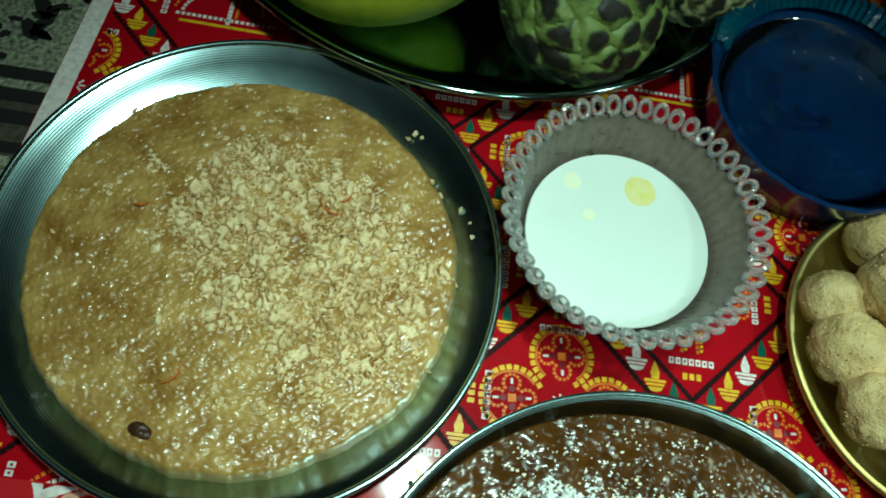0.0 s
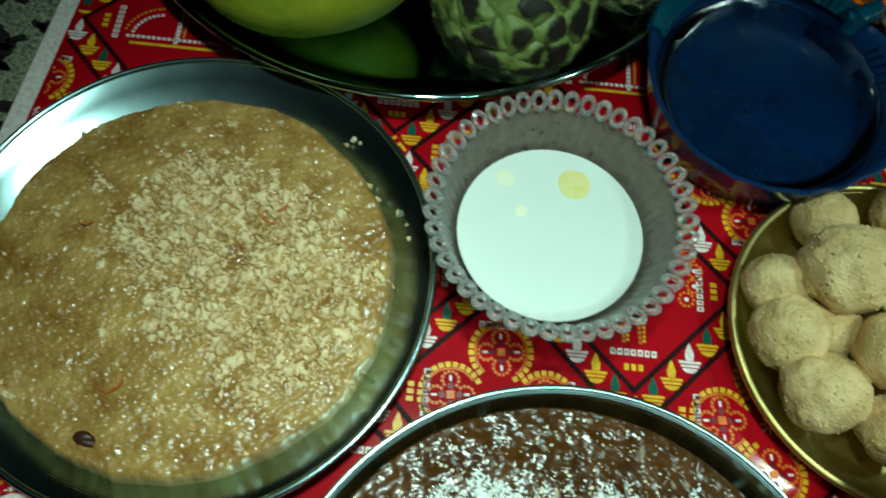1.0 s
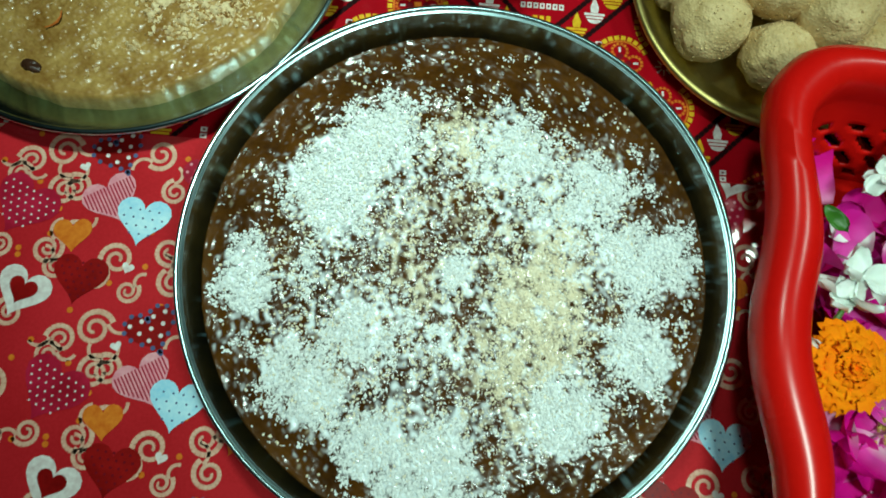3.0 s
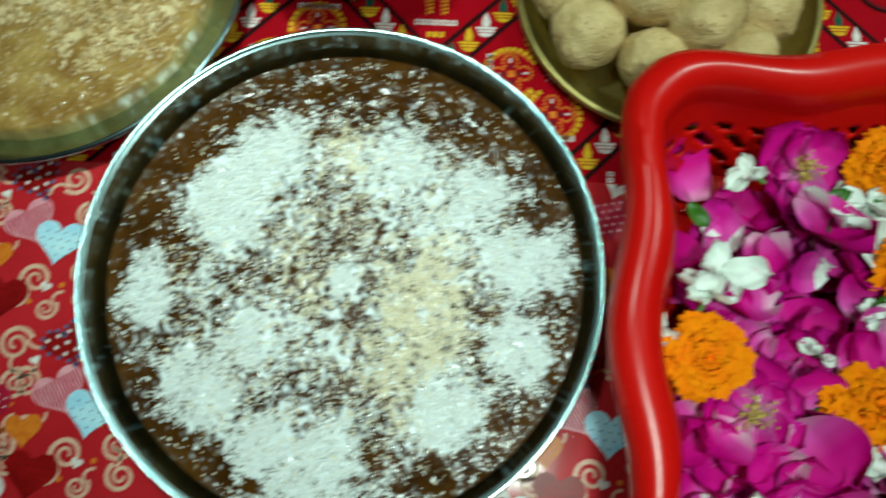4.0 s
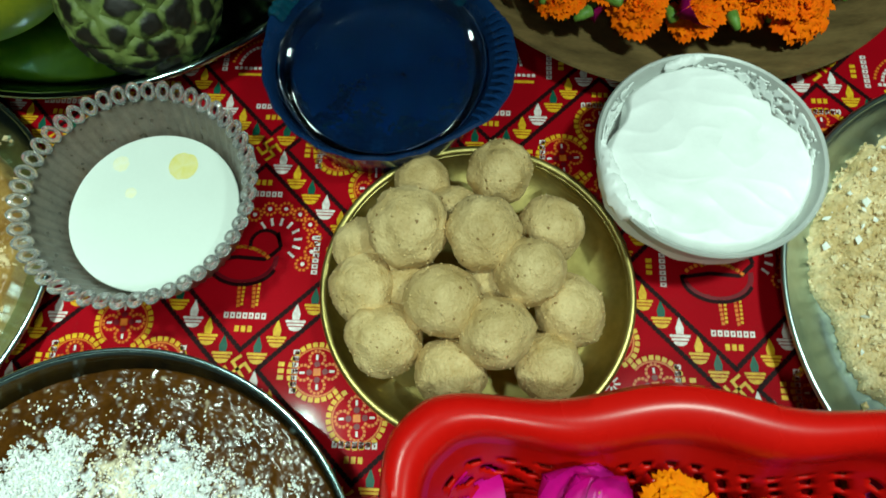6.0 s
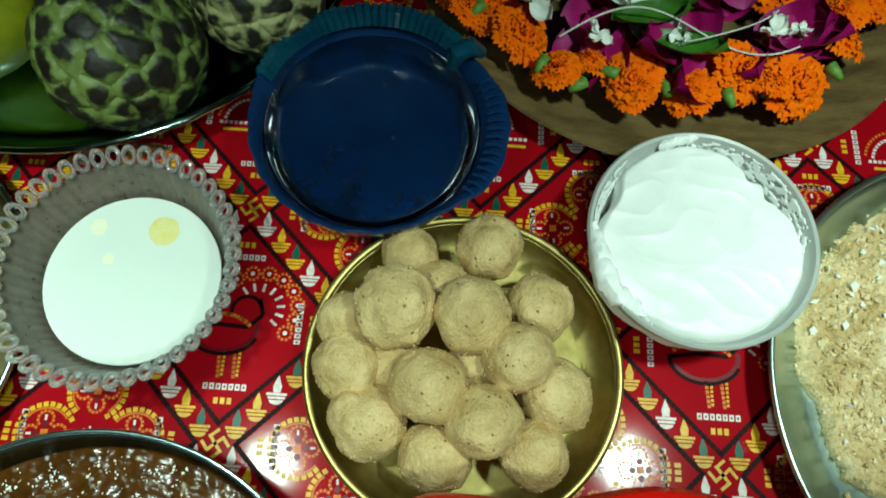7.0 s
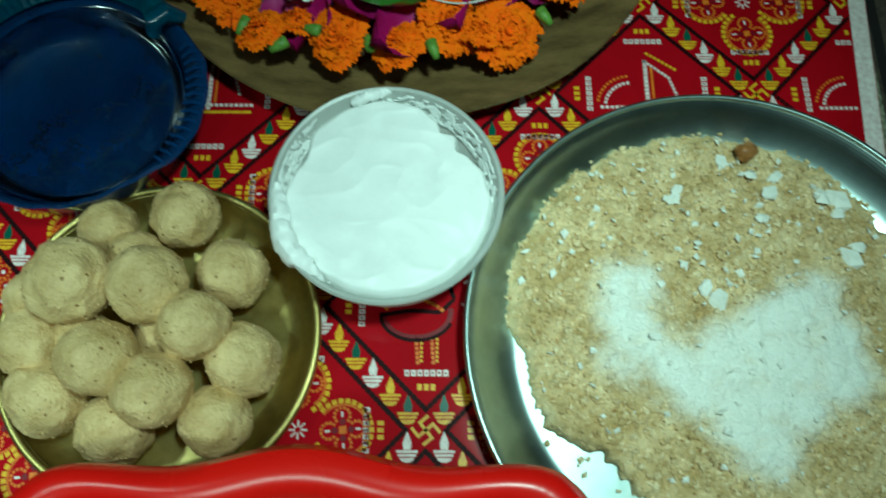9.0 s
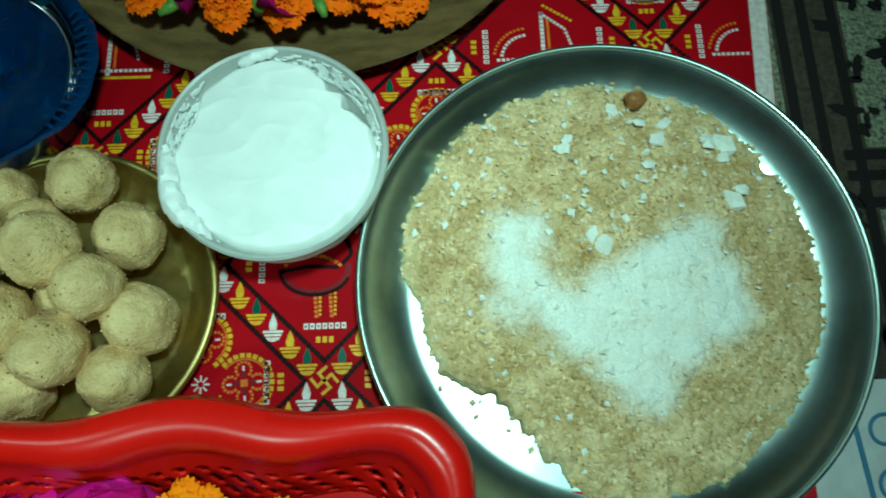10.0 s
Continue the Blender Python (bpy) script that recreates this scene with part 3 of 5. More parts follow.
def peacock(p, x, y):
    p.ribbon(arc(x - 0.006, y - 0.004, 0.020, math.pi, 2.05 * math.pi, 24, 0.75), 0.0016, "maroon")
    p.ribbon([(x - 0.028, y - 0.006), (x - 0.010, y - 0.003), (x + 0.008, y - 0.004), (x + 0.016, y + 0.004), (x + 0.013, y + 0.014)], 0.0013, "black")
    p.ribbon(arc(x - 0.006, y - 0.006, 0.021, math.pi * 1.02, 1.9 * math.pi, 20, 0.7), 0.0011, "black", 1)
    p.ribbon(arc(x + 0.006, y + 0.006, 0.009, 0.2, 3.6, 14), 0.0012, "black")
    p.dashes(arc(x - 0.008, y - 0.014, 0.022, 0.7, 2.5, 16, 0.8), 0.0022, 0.0032, "orange", 2)
    p.dashes(arc(x - 0.006, y - 0.010, 0.017, 0.8, 2.2, 12, 0.8), 0.0014, 0.0024, "yellow", 2)
    for dx in (-0.006, 0.003):
        p.dashes([(x + dx, y - 0.020), (x + dx + 0.001, y - 0.034)], 0.0020, 0.0027, "orange")
        p.dashes([(x + dx + 0.003, y - 0.020), (x + dx + 0.003, y - 0.034)], 0.0016, 0.0025, "yellow")
    for k in range(8):
        a = -0.7 + k * 0.42
        u, v = x + 0.012 + 0.024 * math.cos(a), y + 0.008 + 0.022 * math.sin(a)
        for i in range(10):
            b = 2 * math.pi * i / 10
            p.box(u + 0.0040 * math.cos(b), v + 0.0040 * math.sin(b), 0.0016, 0.0016, "orange", b)
        p.disc(u, v, 0.0014, "white", n=6)
        p.box(x + 0.012 + 0.014 * math.cos(a), y + 0.008 + 0.013 * math.sin(a), 0.0050, 0.0016, "white", a)


def wheels(p, x, y):
    """Four dashed wheels, each round a flower of four looped petals."""
    for k in range(4):
        a = k * math.pi / 2
        u, v = x + 0.0250 * math.cos(a), y + 0.0250 * math.sin(a)
        p.dashes(arc(u, v, 0.0160, a - 2.6, a + 2.6, 40), 0.0028, 0.0038, "yellow")
        p.ribbon(arc(u, v, 0.0138, a - 2.5, a + 2.5, 36), 0.0005, "orange")
        for i in range(4):
            b = i * math.pi / 2 + 0.08
            c, s = math.cos(b), math.sin(b)
            p.dashes(arc(u + 0.0078 * c, v + 0.0078 * s, 0.0044, b - 2.3, b + 2.3, 20), 0.0016, 0.0022, "orange")
            p.disc(u + 0.0046 * c, v + 0.0046 * s, 0.0019, "maroon", 1, 8)
            p.box(u + 0.0086 * c, v + 0.0086 * s, 0.0030, 0.0013, "white", b, 1)
        p.box(u, v, 0.0042, 0.0042, "orange", 0.08, 1)
    for i in range(8):
        b = i * math.pi / 4
        p.box(x + 0.0034 * math.cos(b), y + 0.0034 * math.sin(b), 0.0036, 0.0011, "white", b)


def temple(p, x, y):
    p.dashes([(x - 0.030, y - 0.010), (x + 0.030, y - 0.010)], 0.0022, 0.0032, "white")
    p.ribbon([(x - 0.028, y - 0.015), (x + 0.028, y - 0.015)], 0.0010, "yellow")
    p.dashes([(x, y - 0.012), (x, y + 0.024)], 0.0026, 0.0030, "white")
    p.ribbon([(x + 0.004, y - 0.008), (x + 0.004, y + 0.020)], 0.0008, "orange")
    p.dashes([(x, y + 0.024), (x + 0.015, y + 0.012), (x + 0.020, y - 0.004)], 0.0020, 0.0028, "white")
    p.dashes([(x + 0.002, y + 0.030), (x + 0.020, y + 0.018)], 0.0020, 0.0030, "yellow")
    p.dashes(arc(x - 0.010, y - 0.010, 0.018, 1.7, 3.0, 12), 0.0020, 0.0028, "white")
    p.dashes(arc(x - 0.010, y - 0.010, 0.023, 1.7, 3.0, 12), 0.0018, 0.0028, "orange")


HALF, X0, Y0 = 0.0712, -0.0620, -0.0195
for i in range(-9, 10):
    for j in range(-9, 10):
        cx, cy = X0 + (i + j) * HALF, Y0 + (i - j) * HALF
        if not (-0.55 < cx < 0.65 and -0.20 < cy < 0.75):
            continue
        hooked_cross(prints, cx, cy, 0.0062, math.pi / 4 - 0.1, "yellow")
        # the two lanes of lamps that start here
        for sx in (-1, 1):
            for k in range(1, 7):
                oil_lamp(prints, cx + sx * k * 0.01015, cy + k * 0.01015, ("green", "yellow", "white")[(k - 1) % 3])
        # the diamond above, with its toothed black outline
        dx, dy, h = cx, cy + HALF, HALF - 0.0112
        ring = [(dx, dy - h), (dx + h, dy), (dx, dy + h), (dx - h, dy), (dx, dy - h)]
        prints.dashes(ring, 0.0030, 0.0034, "black")
        prints.ribbon(ring, 0.0008, "black", 1)
        corner_bars(prints, dx, dy - h + 0.0205, 0.0)
        corner_bars(prints, dx, dy + h - 0.0205, math.pi)
        corner_bars(prints, dx + h - 0.022, dy, math.pi / 2)
        corner_bars(prints, dx - h + 0.022, dy, -math.pi / 2)
        row = round((dy - 0.0517) / (HALF))
        (wheels if row % 2 else (peacock if row % 4 == 0 else temple))(prints, dx, dy)
prints.done("print", cloth)

# ---- the heart-print cloth ----
heart_cloth = tagged(link("heart_cloth", sheet(-0.44, 0.497, -0.60, -0.0855, 0.0006, 0.0016), M["pinkred"]),
                     "pinkish red cloth printed with hearts and curls", "cloth")
hp = Prints(0.0018, lambda x, y: -0.438 < x < 0.495 and -0.597 < y < -0.0858, -0.0862)


def heart_shape(x, y, s, turn, n=28):
    c, q = math.cos(turn), math.sin(turn)
    out = []
    for i in range(n):
        t = 2 * math.pi * i / n
        u = 16 * math.sin(t) ** 3 / 17
        v = (13 * math.cos(t) - 5 * math.cos(2 * t) - 2 * math.cos(3 * t) - math.cos(4 * t)) / 17
        out.append((x + s * (c * u - q * v), y + s * (q * u + c * v)))
    return out


def heart(p, x, y, s, turn, ink, lift=1, dots="", dot_gap=0.0055, dot=0.0011, stripes="", rim=""):
    p.add(heart_shape(x, y, s, turn), ink, lift + 1)
    c, q = math.cos(turn), math.sin(turn)
    if dots:
        n = int(s / dot_gap) + 1
        for i in range(-n, n + 1):
            for j in range(-n, n + 1):
                u, v = (i + 0.5 * (j % 2)) * dot_gap, j * dot_gap * 0.86
                if abs(u) < s * 0.80 * (1 - max(0, -v) / s * 0.95) and -0.75 * s < v < 0.55 * s:
                    p.disc(x + c * u - q * v, y + q * u + c * v, dot, dots, lift + 2, 7)
    if rim:
        for u, v in heart_shape(x, y, s * 1.02, turn, 20):
            p.disc(u, v, 0.0013, rim, lift + 3, 7)
    if stripes:
        for i in range(-7, 8):
            u = i * s * 0.115
            lo = -0.78 * s * (1 - abs(u) / s * 1.15)
            p.ribbon([(x + c * u - q * v, y + q * u + c * v) for v in (lo, 0.42 * s)], 0.0004, stripes, lift + 2)


def curl(p, x, y, r, turn, hand=1, turns=1.7):
    r *= 1.12
    pts = []
    for i in range(34):
        f = i / 33
        a = turn + hand * f * turns * 2 * math.pi
        pts.append((x + r * (1 - 0.82 * f) * math.cos(a), y + r * (1 - 0.82 * f) * math.sin(a)))
    p.ribbon(pts, lambda f: 0.0011 * (1.2 - 0.5 * f) * (r / 0.008) ** 0.5, "cream", 0)


def tile(p, ox, oy):
    """One repeat of the heart print."""
    heart(p, ox - 0.284, oy - 0.1080, 0.0135, 0.5, "deepred", dots="white", dot_gap=0.0062, dot=0.0012, rim="darkblue")
    heart(p, ox - 0.284, oy - 0.1335, 0.0155, 0.55, "pink", stripes="rose")
    heart(p, ox - 0.266, oy - 0.1435, 0.0150, -0.1, "paleblue", 4, dots="darkblue", dot_gap=0.0050, dot=0.0006)
    heart(p, ox - 0.3005, oy - 0.1540, 0.0105, 0.1, "orange")
    heart(p, ox - 0.293, oy - 0.1760, 0.0150, -0.1, "deepred", dots="maroon", dot_gap=0.004, dot=0.0007)
    heart(p, ox - 0.2697, oy - 0.1700, 0.0034, -0.3, "white")
    heart(p, ox - 0.3000, oy - 0.1180, 0.0030, 0.4, "white")
    heart(p, ox - 0.3200, oy - 0.1850, 0.0150, -0.35, "white")
    heart(p, ox - 0.3200, oy - 0.1850, 0.0080, -0.35, "deepred", 5)
    heart(p, ox - 0.3270, oy - 0.1400, 0.0185, -0.45, "rose", dots="white", dot_gap=0.0042, dot=0.0006)
    heart(p, ox - 0.2350, oy - 0.1180, 0.0150, 0.2, "rose", dots="pink", dot_gap=0.0046, dot=0.0009)
    heart(p, ox - 0.2330, oy - 0.1560, 0.0120, -0.4, "orange")
    heart(p, ox - 0.2420, oy - 0.1420, 0.0032, 0.1, "white")
    for x, y, r, a, h in ((-0.312, -0.110, 0.0085, 0.4, 1), (-0.303, -0.130, 0.0070, 2.0, -1), (-0.262, -0.108, 0.0075, 4.0, 1), (-0.300, -0.1545, 0.0062, 1.0, 1),
                          (-0.276, -0.166, 0.0080, 3.9, -1), (-0.312, -0.163, 0.0075, 1.0, -1), (-0.306, -0.172, 0.0055, 2.4, 1), (-0.250, -0.160, 0.0075, 0.2, -1),
                          (-0.252, -0.128, 0.0060, 1.8, 1), (-0.222, -0.140, 0.0085, 5.0, 1), (-0.232, -0.1565, 0.0062, 3.0, -1), (-0.218, -0.105, 0.0070, 1.2, 1),
                          (-0.216, -0.165, 0.0060, 4.0, 1), (-0.246, -0.176, 0.0070, 2.2, 1), (-0.309, -0.1315, 0.0075, 1.2, 1), (-0.328, -0.1165, 0.0068, 3.0, -1), (-0.333, -0.1245, 0.0060, 0.3, 1), (-0.268, -0.182, 0.0055, 0.6, -1), (-0.336, -0.162, 0.0060, 3.6, 1)):
        curl(p, ox + x, oy + y, r, a, h)
        p.disc(ox + x + 1.9 * r * math.cos(a + 2.2), oy + y + 1.9 * r * math.sin(a + 2.2), 0.0016, "orange", 0, 8)
        p.ribbon(arc(ox + x + 1.6 * r * math.cos(a), oy + y + 1.6 * r * math.sin(a), 0.8 * r, a + math.pi, a + math.pi + h * 2.4, 12), 0.0009, "cream", 0)


for i in range(-2, 7):
    for j in range(-1, 7):
        tile(hp, 0.1377 * i + 0.0310 * (j % 4), -0.0920 * j + 0.0115)
hp.done("print", heart_cloth)

# ---- dishes ----


def metal_plate(name, x, y, z, bottom, rim, height, material, label, lip=0.0018, category="plate"):
    """A round sheet-metal plate: flat bottom, flaring wall and rolled lip."""
    top = empty(name, x, y, z, label, category)
    b, r, h = bottom, rim, height
    prof = [(0, 0.0012), (b * 0.97, 0.0012), (b, 0.0018), (b + 0.35 * (r - b), 0.28 * h), (b + 0.75 * (r - b), 0.72 * h), (r - 0.003, h - 0.001), (r - 0.001, h),
            (r - 0.0008, h - 0.0012), (b + 0.78 * (r - b), 0.68 * h), (b + 0.40 * (r - b), 0.22 * h), (b + 0.001, 0.0), (0, 0.0)]
    part("dish", lathe(prof, 160), material, top)
    rimbm = torus(r - 0.0006, lip, 160, 10)
    ob = part("rolled_rim", rimbm, material, top)
    ob.location = (0, 0, h)
    return top


def wobble(amount, seed, k=3.0):
    return lambda a: 1 + amount * noise.fractal(Vector((k * math.cos(a), k * math.sin(a), seed)), 0.7, 2, 4)


def spread(n, radius, rng, keep):
    """n places in a disc, kept with the chance keep(x, y)."""
    out = []
    while len(out) < n:
        a, r = rng.uniform(0, 2 * math.pi, 4000), radius * np.sqrt(rng.uniform(0, 1, 4000))
        xs, ys, c = r * np.cos(a), r * np.sin(a), rng.uniform(0, 1, 4000)
        out += [(x, y) for x, y, q in zip(xs, ys, c) if q < keep(x, y)]
    return out[:n]


def blobs(centres, default):
    def f(x, y):
        return min(1.0, sum(w * math.exp(-((x - cx) ** 2 + (y - cy) ** 2) / (2 * s * s)) for cx, cy, s, w in centres) + default)
    return f


# steel plate with a flat cake of halwa
P1X, P1Y = -0.2989, 0.0317
metal_plate("steel_plate", P1X, P1Y, 0.0, 0.0900, 0.1265, 0.0215, STEEL, "shallow steel plate holding a round of halwa")
halwa = empty("halwa", -0.2995, 0.0286, 0.0015, "thick golden-brown round of halwa with crumbs on top", "sweet")


crumb_keep = blobs([(0.000, 0.045, 0.016, 0.7), (0.022, 0.042, 0.018, 0.9), (0.045, 0.020, 0.018, 0.9), (0.020, 0.018, 0.020, 0.8), (-0.010, 0.022, 0.016, 0.7), (0.050, -0.004, 0.020, 0.9), (0.030, -0.008, 0.018, 0.7),
                    (0.066, -0.022, 0.017, 0.9), (0.048, -0.034, 0.015, 0.7), (0.062, -0.046, 0.012, 0.7), (0.078, 0.004, 0.012, 0.6), (-0.022, 0.002, 0.014, 0.6), (-0.032, 0.030, 0.013, 0.55), (0.002, -0.012, 0.014, 0.6), (0.012, -0.030, 0.012, 0.55), (0.034, -0.056, 0.010, 0.5),
                    (-0.014, 0.062, 0.010, 0.5), (-0.045, 0.008, 0.009, 0.4), (-0.012, -0.030, 0.008, 0.4)], 0.0)


def crumbled(x, y):
    """How far a spot of the halwa is broken into crumbs, from 0 to 1."""
    p = Vector((x, y, 0))
    return max(0.0, min(1.0, (crumb_keep(x, y) + 0.9 * noise.noise(p * 62) + 0.7 * noise.noise(p * 130) + 0.3 * noise.noise(p * 420) - 0.60) * 2.6))


def cell(x, y):
    """Distance from the nearest crack between crumbs, and the dome of the crumb there."""
    d = noise.voronoi(Vector((x, y, 0)) * 125 + 0.6 * noise.noise_vector(Vector((x, y, 1)) * 240))[0]
    return d[1] - d[0], d[0]


def halwa_height(x, y):
    p = Vector((x, y, 0))
    c = crumbled(x, y)
    base = 0.0010 * noise.fractal(p * 45, 0.7, 2, 4) + 0.0007 * noise.fractal(p * 260, 0.6, 2, 3) - 0.0006
    if c <= 0:
        return base
    crack, dome = cell(x, y)
    return base + c * (0.0030 * min(1.0, crack / 0.22) - 0.0014 * dome + 0.0016 * noise.noise(p * 95) - 0.0004)


bm = mound(0.1065, 0.0, 0.0185, wobble(0.020, 2.0), halwa_height, 210, 640, 0.045)
for f in bm.faces:
    c = f.calc_center_median()
    f.material_index = 1 if crumbled(c.x, c.y) > 0.3 and cell(c.x, c.y)[0] > 0.07 else 0
part("cake", bm, [HALWA, CRUMB], halwa)
rng = np.random.default_rng(11)
pl = spread(900, 0.096, rng, lambda x, y: 0.02 + crumb_keep(x, y) ** 2)
tagged(grains("crumb", [(x, y, 0.0187 + halwa_height(x, y)) for x, y in pl], rng.uniform(0.0005, 0.0024, 900), 0.6, CRUMB, halwa, "pale broken crumbs"))
pl = spread(700, 0.098, rng, lambda x, y: 0.5)
grains("nut_bit", [(x, y, 0.0186 + halwa_height(x, y)) for x, y in pl], rng.uniform(0.0004, 0.0012, 700), 0.4, CRUMB, halwa)
pl = [(0.103 * math.cos(a) + rng.normal(0, 0.002), 0.103 * math.sin(a) + rng.normal(0, 0.002)) for a in rng.uniform(-0.75, 0.9, 60)]
grains("edge_crumb", [(x, y, 0.004 + rng.uniform(0, 0.010)) for x, y in pl], rng.uniform(0.001, 0.0034, 60), 0.6, CRUMB, halwa)
for x, y, a, s in ((-0.0195, -0.0636, 1.0, 1.1), (0.0345, 0.0304, -0.5, 1.3), (0.044, 0.038, 0.9, 0.7), (-0.056, 0.018, 0.3, 0.6)):
    pts = [(x + s * 0.006 * t * math.cos(a + 0.4 * t), y + s * 0.006 * t * math.sin(a + 0.4 * t), 0.0205 + halwa_height(x, y)) for t in (-1, -0.5, 0, 0.5, 1)]
    part("saffron_strand", tube_along(pts, 0.0007, 6, lambda f: 1 - 0.6 * abs(2 * f - 1)), STRAND, halwa)
ob = part("raisin", ball(0.0045, 3, 0.35, 200, 3, (1.25, 0.75, 0.55)), RAISIN, halwa)
ob.matrix_local = pose(-0.0285, -0.0890, 0.0180, 0, 0, -12)
pl = [(-0.226, 0.118), (-0.229, 0.114), (-0.196, 0.075), (-0.190, 0.068), (-0.188, 0.06), (-0.377, 0.104), (-0.222, 0.116)]
grains("loose_crumb", [(x + 0.2995, y - 0.0286, 0.012) for x, y in pl], np.array([0.0028, 0.002, 0.0018, 0.0015, 0.0016, 0.003, 0.0022]), 0.7, CRUMB, halwa)

# deep steel plate with dark pudding under grated coconut
P3X, P3Y = -0.1020, -0.1495
metal_plate("steel_plate", P3X, P3Y, 0.0018, 0.1200, 0.1305, 0.0420, STEEL, "deep steel plate filled with brown pudding", 0.0013)
pudding = empty("pudding", P3X, P3Y, 0.0030, "dark brown pudding topped with grated white coconut", "sweet")


def pudding_height(x, y):
    return 0.0012 * noise.fractal(Vector((x, y, 3)) * 60, 0.7, 2, 5)


filling = part("filling", mound(0.1255, 0.0, 0.0235, lambda a: 1, pudding_height, 190, 560, 0.02), BROWN, pudding)
white = [(-0.1759, -0.1119, 0.012, 1.0), (-0.1616, -0.1241, 0.010, 1.0), (-0.1413, -0.0800, 0.014, 0.9), (-0.1551, -0.0936, 0.012, 0.8), (-0.2061, -0.1525, 0.008, 1.2), (-0.2037, -0.1709, 0.008, 1.2),
         (-0.1821, -0.2053, 0.013, 0.8), (-0.1460, -0.1881, 0.011, 0.9), (-0.0308, -0.1037, 0.012, 1.0), (-0.0011, -0.1373, 0.013, 1.2), (-0.0165, -0.1424, 0.010, 1.0), (-0.0088, -0.1912, 0.010, 1.2),
         (-0.0136, -0.1780, 0.008, 1.0), (-0.0465, -0.2181, 0.013, 1.3), (-0.1386, -0.2358, 0.012, 1.0), (-0.1036, -0.2400, 0.011, 1.0), (-0.1020, -0.1515, 0.006, 1.0), (-0.0754, -0.0864, 0.016, 0.6),
         (-0.1117, -0.1831, 0.012, 0.4), (-0.0598, -0.1119, 0.02, 0.35), (-0.1656, -0.2187, 0.01, 0.8), (-0.1636, -0.1627, 0.015, 0.3), (-0.1178, -0.2593, 0.012, 0.8), (-0.0769, -0.2644, 0.012, 0.6)]
cream = [(-0.1046, -0.0799, 0.012, 0.8), (-0.0629, -0.1632, 0.015, 1.1), (-0.1229, -0.1583, 0.009, 0.8), (-0.0771, -0.1986, 0.013, 0.8), (-0.0564, -0.1818, 0.014, 1.0), (-0.1309, -0.1312, 0.010, 0.6),
         (-0.0529, -0.1376, 0.016, 0.6), (-0.0950, -0.1170, 0.02, 0.3), (-0.0636, -0.2288, 0.012, 0.5)]
shift = lambda c: [(x - P3X, y - P3Y, s, w) for x, y, s, w in c]
rng = np.random.default_rng(21)
dense = blobs(shift(white), 0.03)
dense2 = blobs(shift(cream), 0.02)


def clump(d, seed, bite):
    """Uneven clumps out of a soft density."""
    def f(x, y):
        v = d(x, y)
        n = noise.fractal(Vector((x * 75, y * 75, seed)), 0.75, 2.1, 5)
        return max(0.0, min(1.0, (v + 0.55 * n - bite) * 2.6)) + 0.02 * v
    return f


heap = clump(dense, 4.0, 0.34)
heap2 = clump(dense2, 9.0, 0.58)


def powder(v):
    """How thickly the coconut covers a spot of the filling, in ragged clumps with bare specks between."""
    if v.co.z < 0.012:
        return 0.0
    inside = max(0.0, min(1.0, (0.104 - math.hypot(v.co.x, v.co.y + 0.006)) / 0.035))
    d = 1.05 * dense(v.co.x, v.co.y) + 0.28 * dense2(v.co.x, v.co.y) + 0.34 * inside
    ragged = 0.78 * noise.noise(v.co * 330) + 0.42 * noise.noise(v.co * 140) + 0.34 * noise.fractal(v.co * 62, 0.6, 2.1, 4)
    return max(0.0, min(0.97, (d + ragged - 0.58) * 1.8))


set_dust(filling, [powder(v) for v in filling.data.vertices])
set_dust(filling, [max(0.0, min(0.9, (0.72 * dense2(v.co.x, v.co.y) + 0.85 * noise.noise(v.co * 270) + 0.3 * noise.noise(v.co * 110) - 0.48 + 0.10 * (math.hypot(v.co.x, v.co.y) < 0.085)) * 1.6)) if v.co.z > 0.012 else 0.0 for v in filling.data.vertices], "cream")
pepper = lambda x, y: 0.15 * max(0.0, min(1.0, (0.104 - math.hypot(x, y + 0.006)) / 0.02)) * (0.55 + noise.noise(Vector((x * 160, y * 160, 8))))
pl = spread(24000, 0.122, rng, lambda x, y: 0.005 + 0.7 * pepper(x, y) + 0.9 * heap(x, y))
tagged(grains("grated_coconut", [(x, y, 0.0236 + pudding_height(x, y) + 0.0016 * rng.random() * heap(x, y)) for x, y in pl], rng.uniform(0.072, 0.106, len(pl)) ** 3, 0.4, COCONUT, pudding,
              "white grated coconut"))
pl = spread(8000, 0.120, rng, lambda x, y: 0.012 + 0.9 * pepper(x, y) + 0.25 * heap2(x, y))
tagged(grains("cream_powder", [(x, y, 0.0236 + pudding_height(x, y) + 0.0012 * rng.random() * heap2(x, y)) for x, y in pl], rng.uniform(0.0004, 0.0011, len(pl)), 0.4, CREAM, pudding,
              "cream-coloured milk powder"))

# large steel plate with crumbled sweet and sugar
P2X, P2Y = 0.3922, 0.0308
metal_plate("steel_plate", P2X, P2Y, 0.0, 0.1220, 0.1478, 0.0235, SATIN, "large shiny steel plate heaped with crumbled sweet")
churma = empty("churma", 0.3915, 0.0342, 0.0015, "crumbly golden churma sprinkled with white sugar", "sweet")


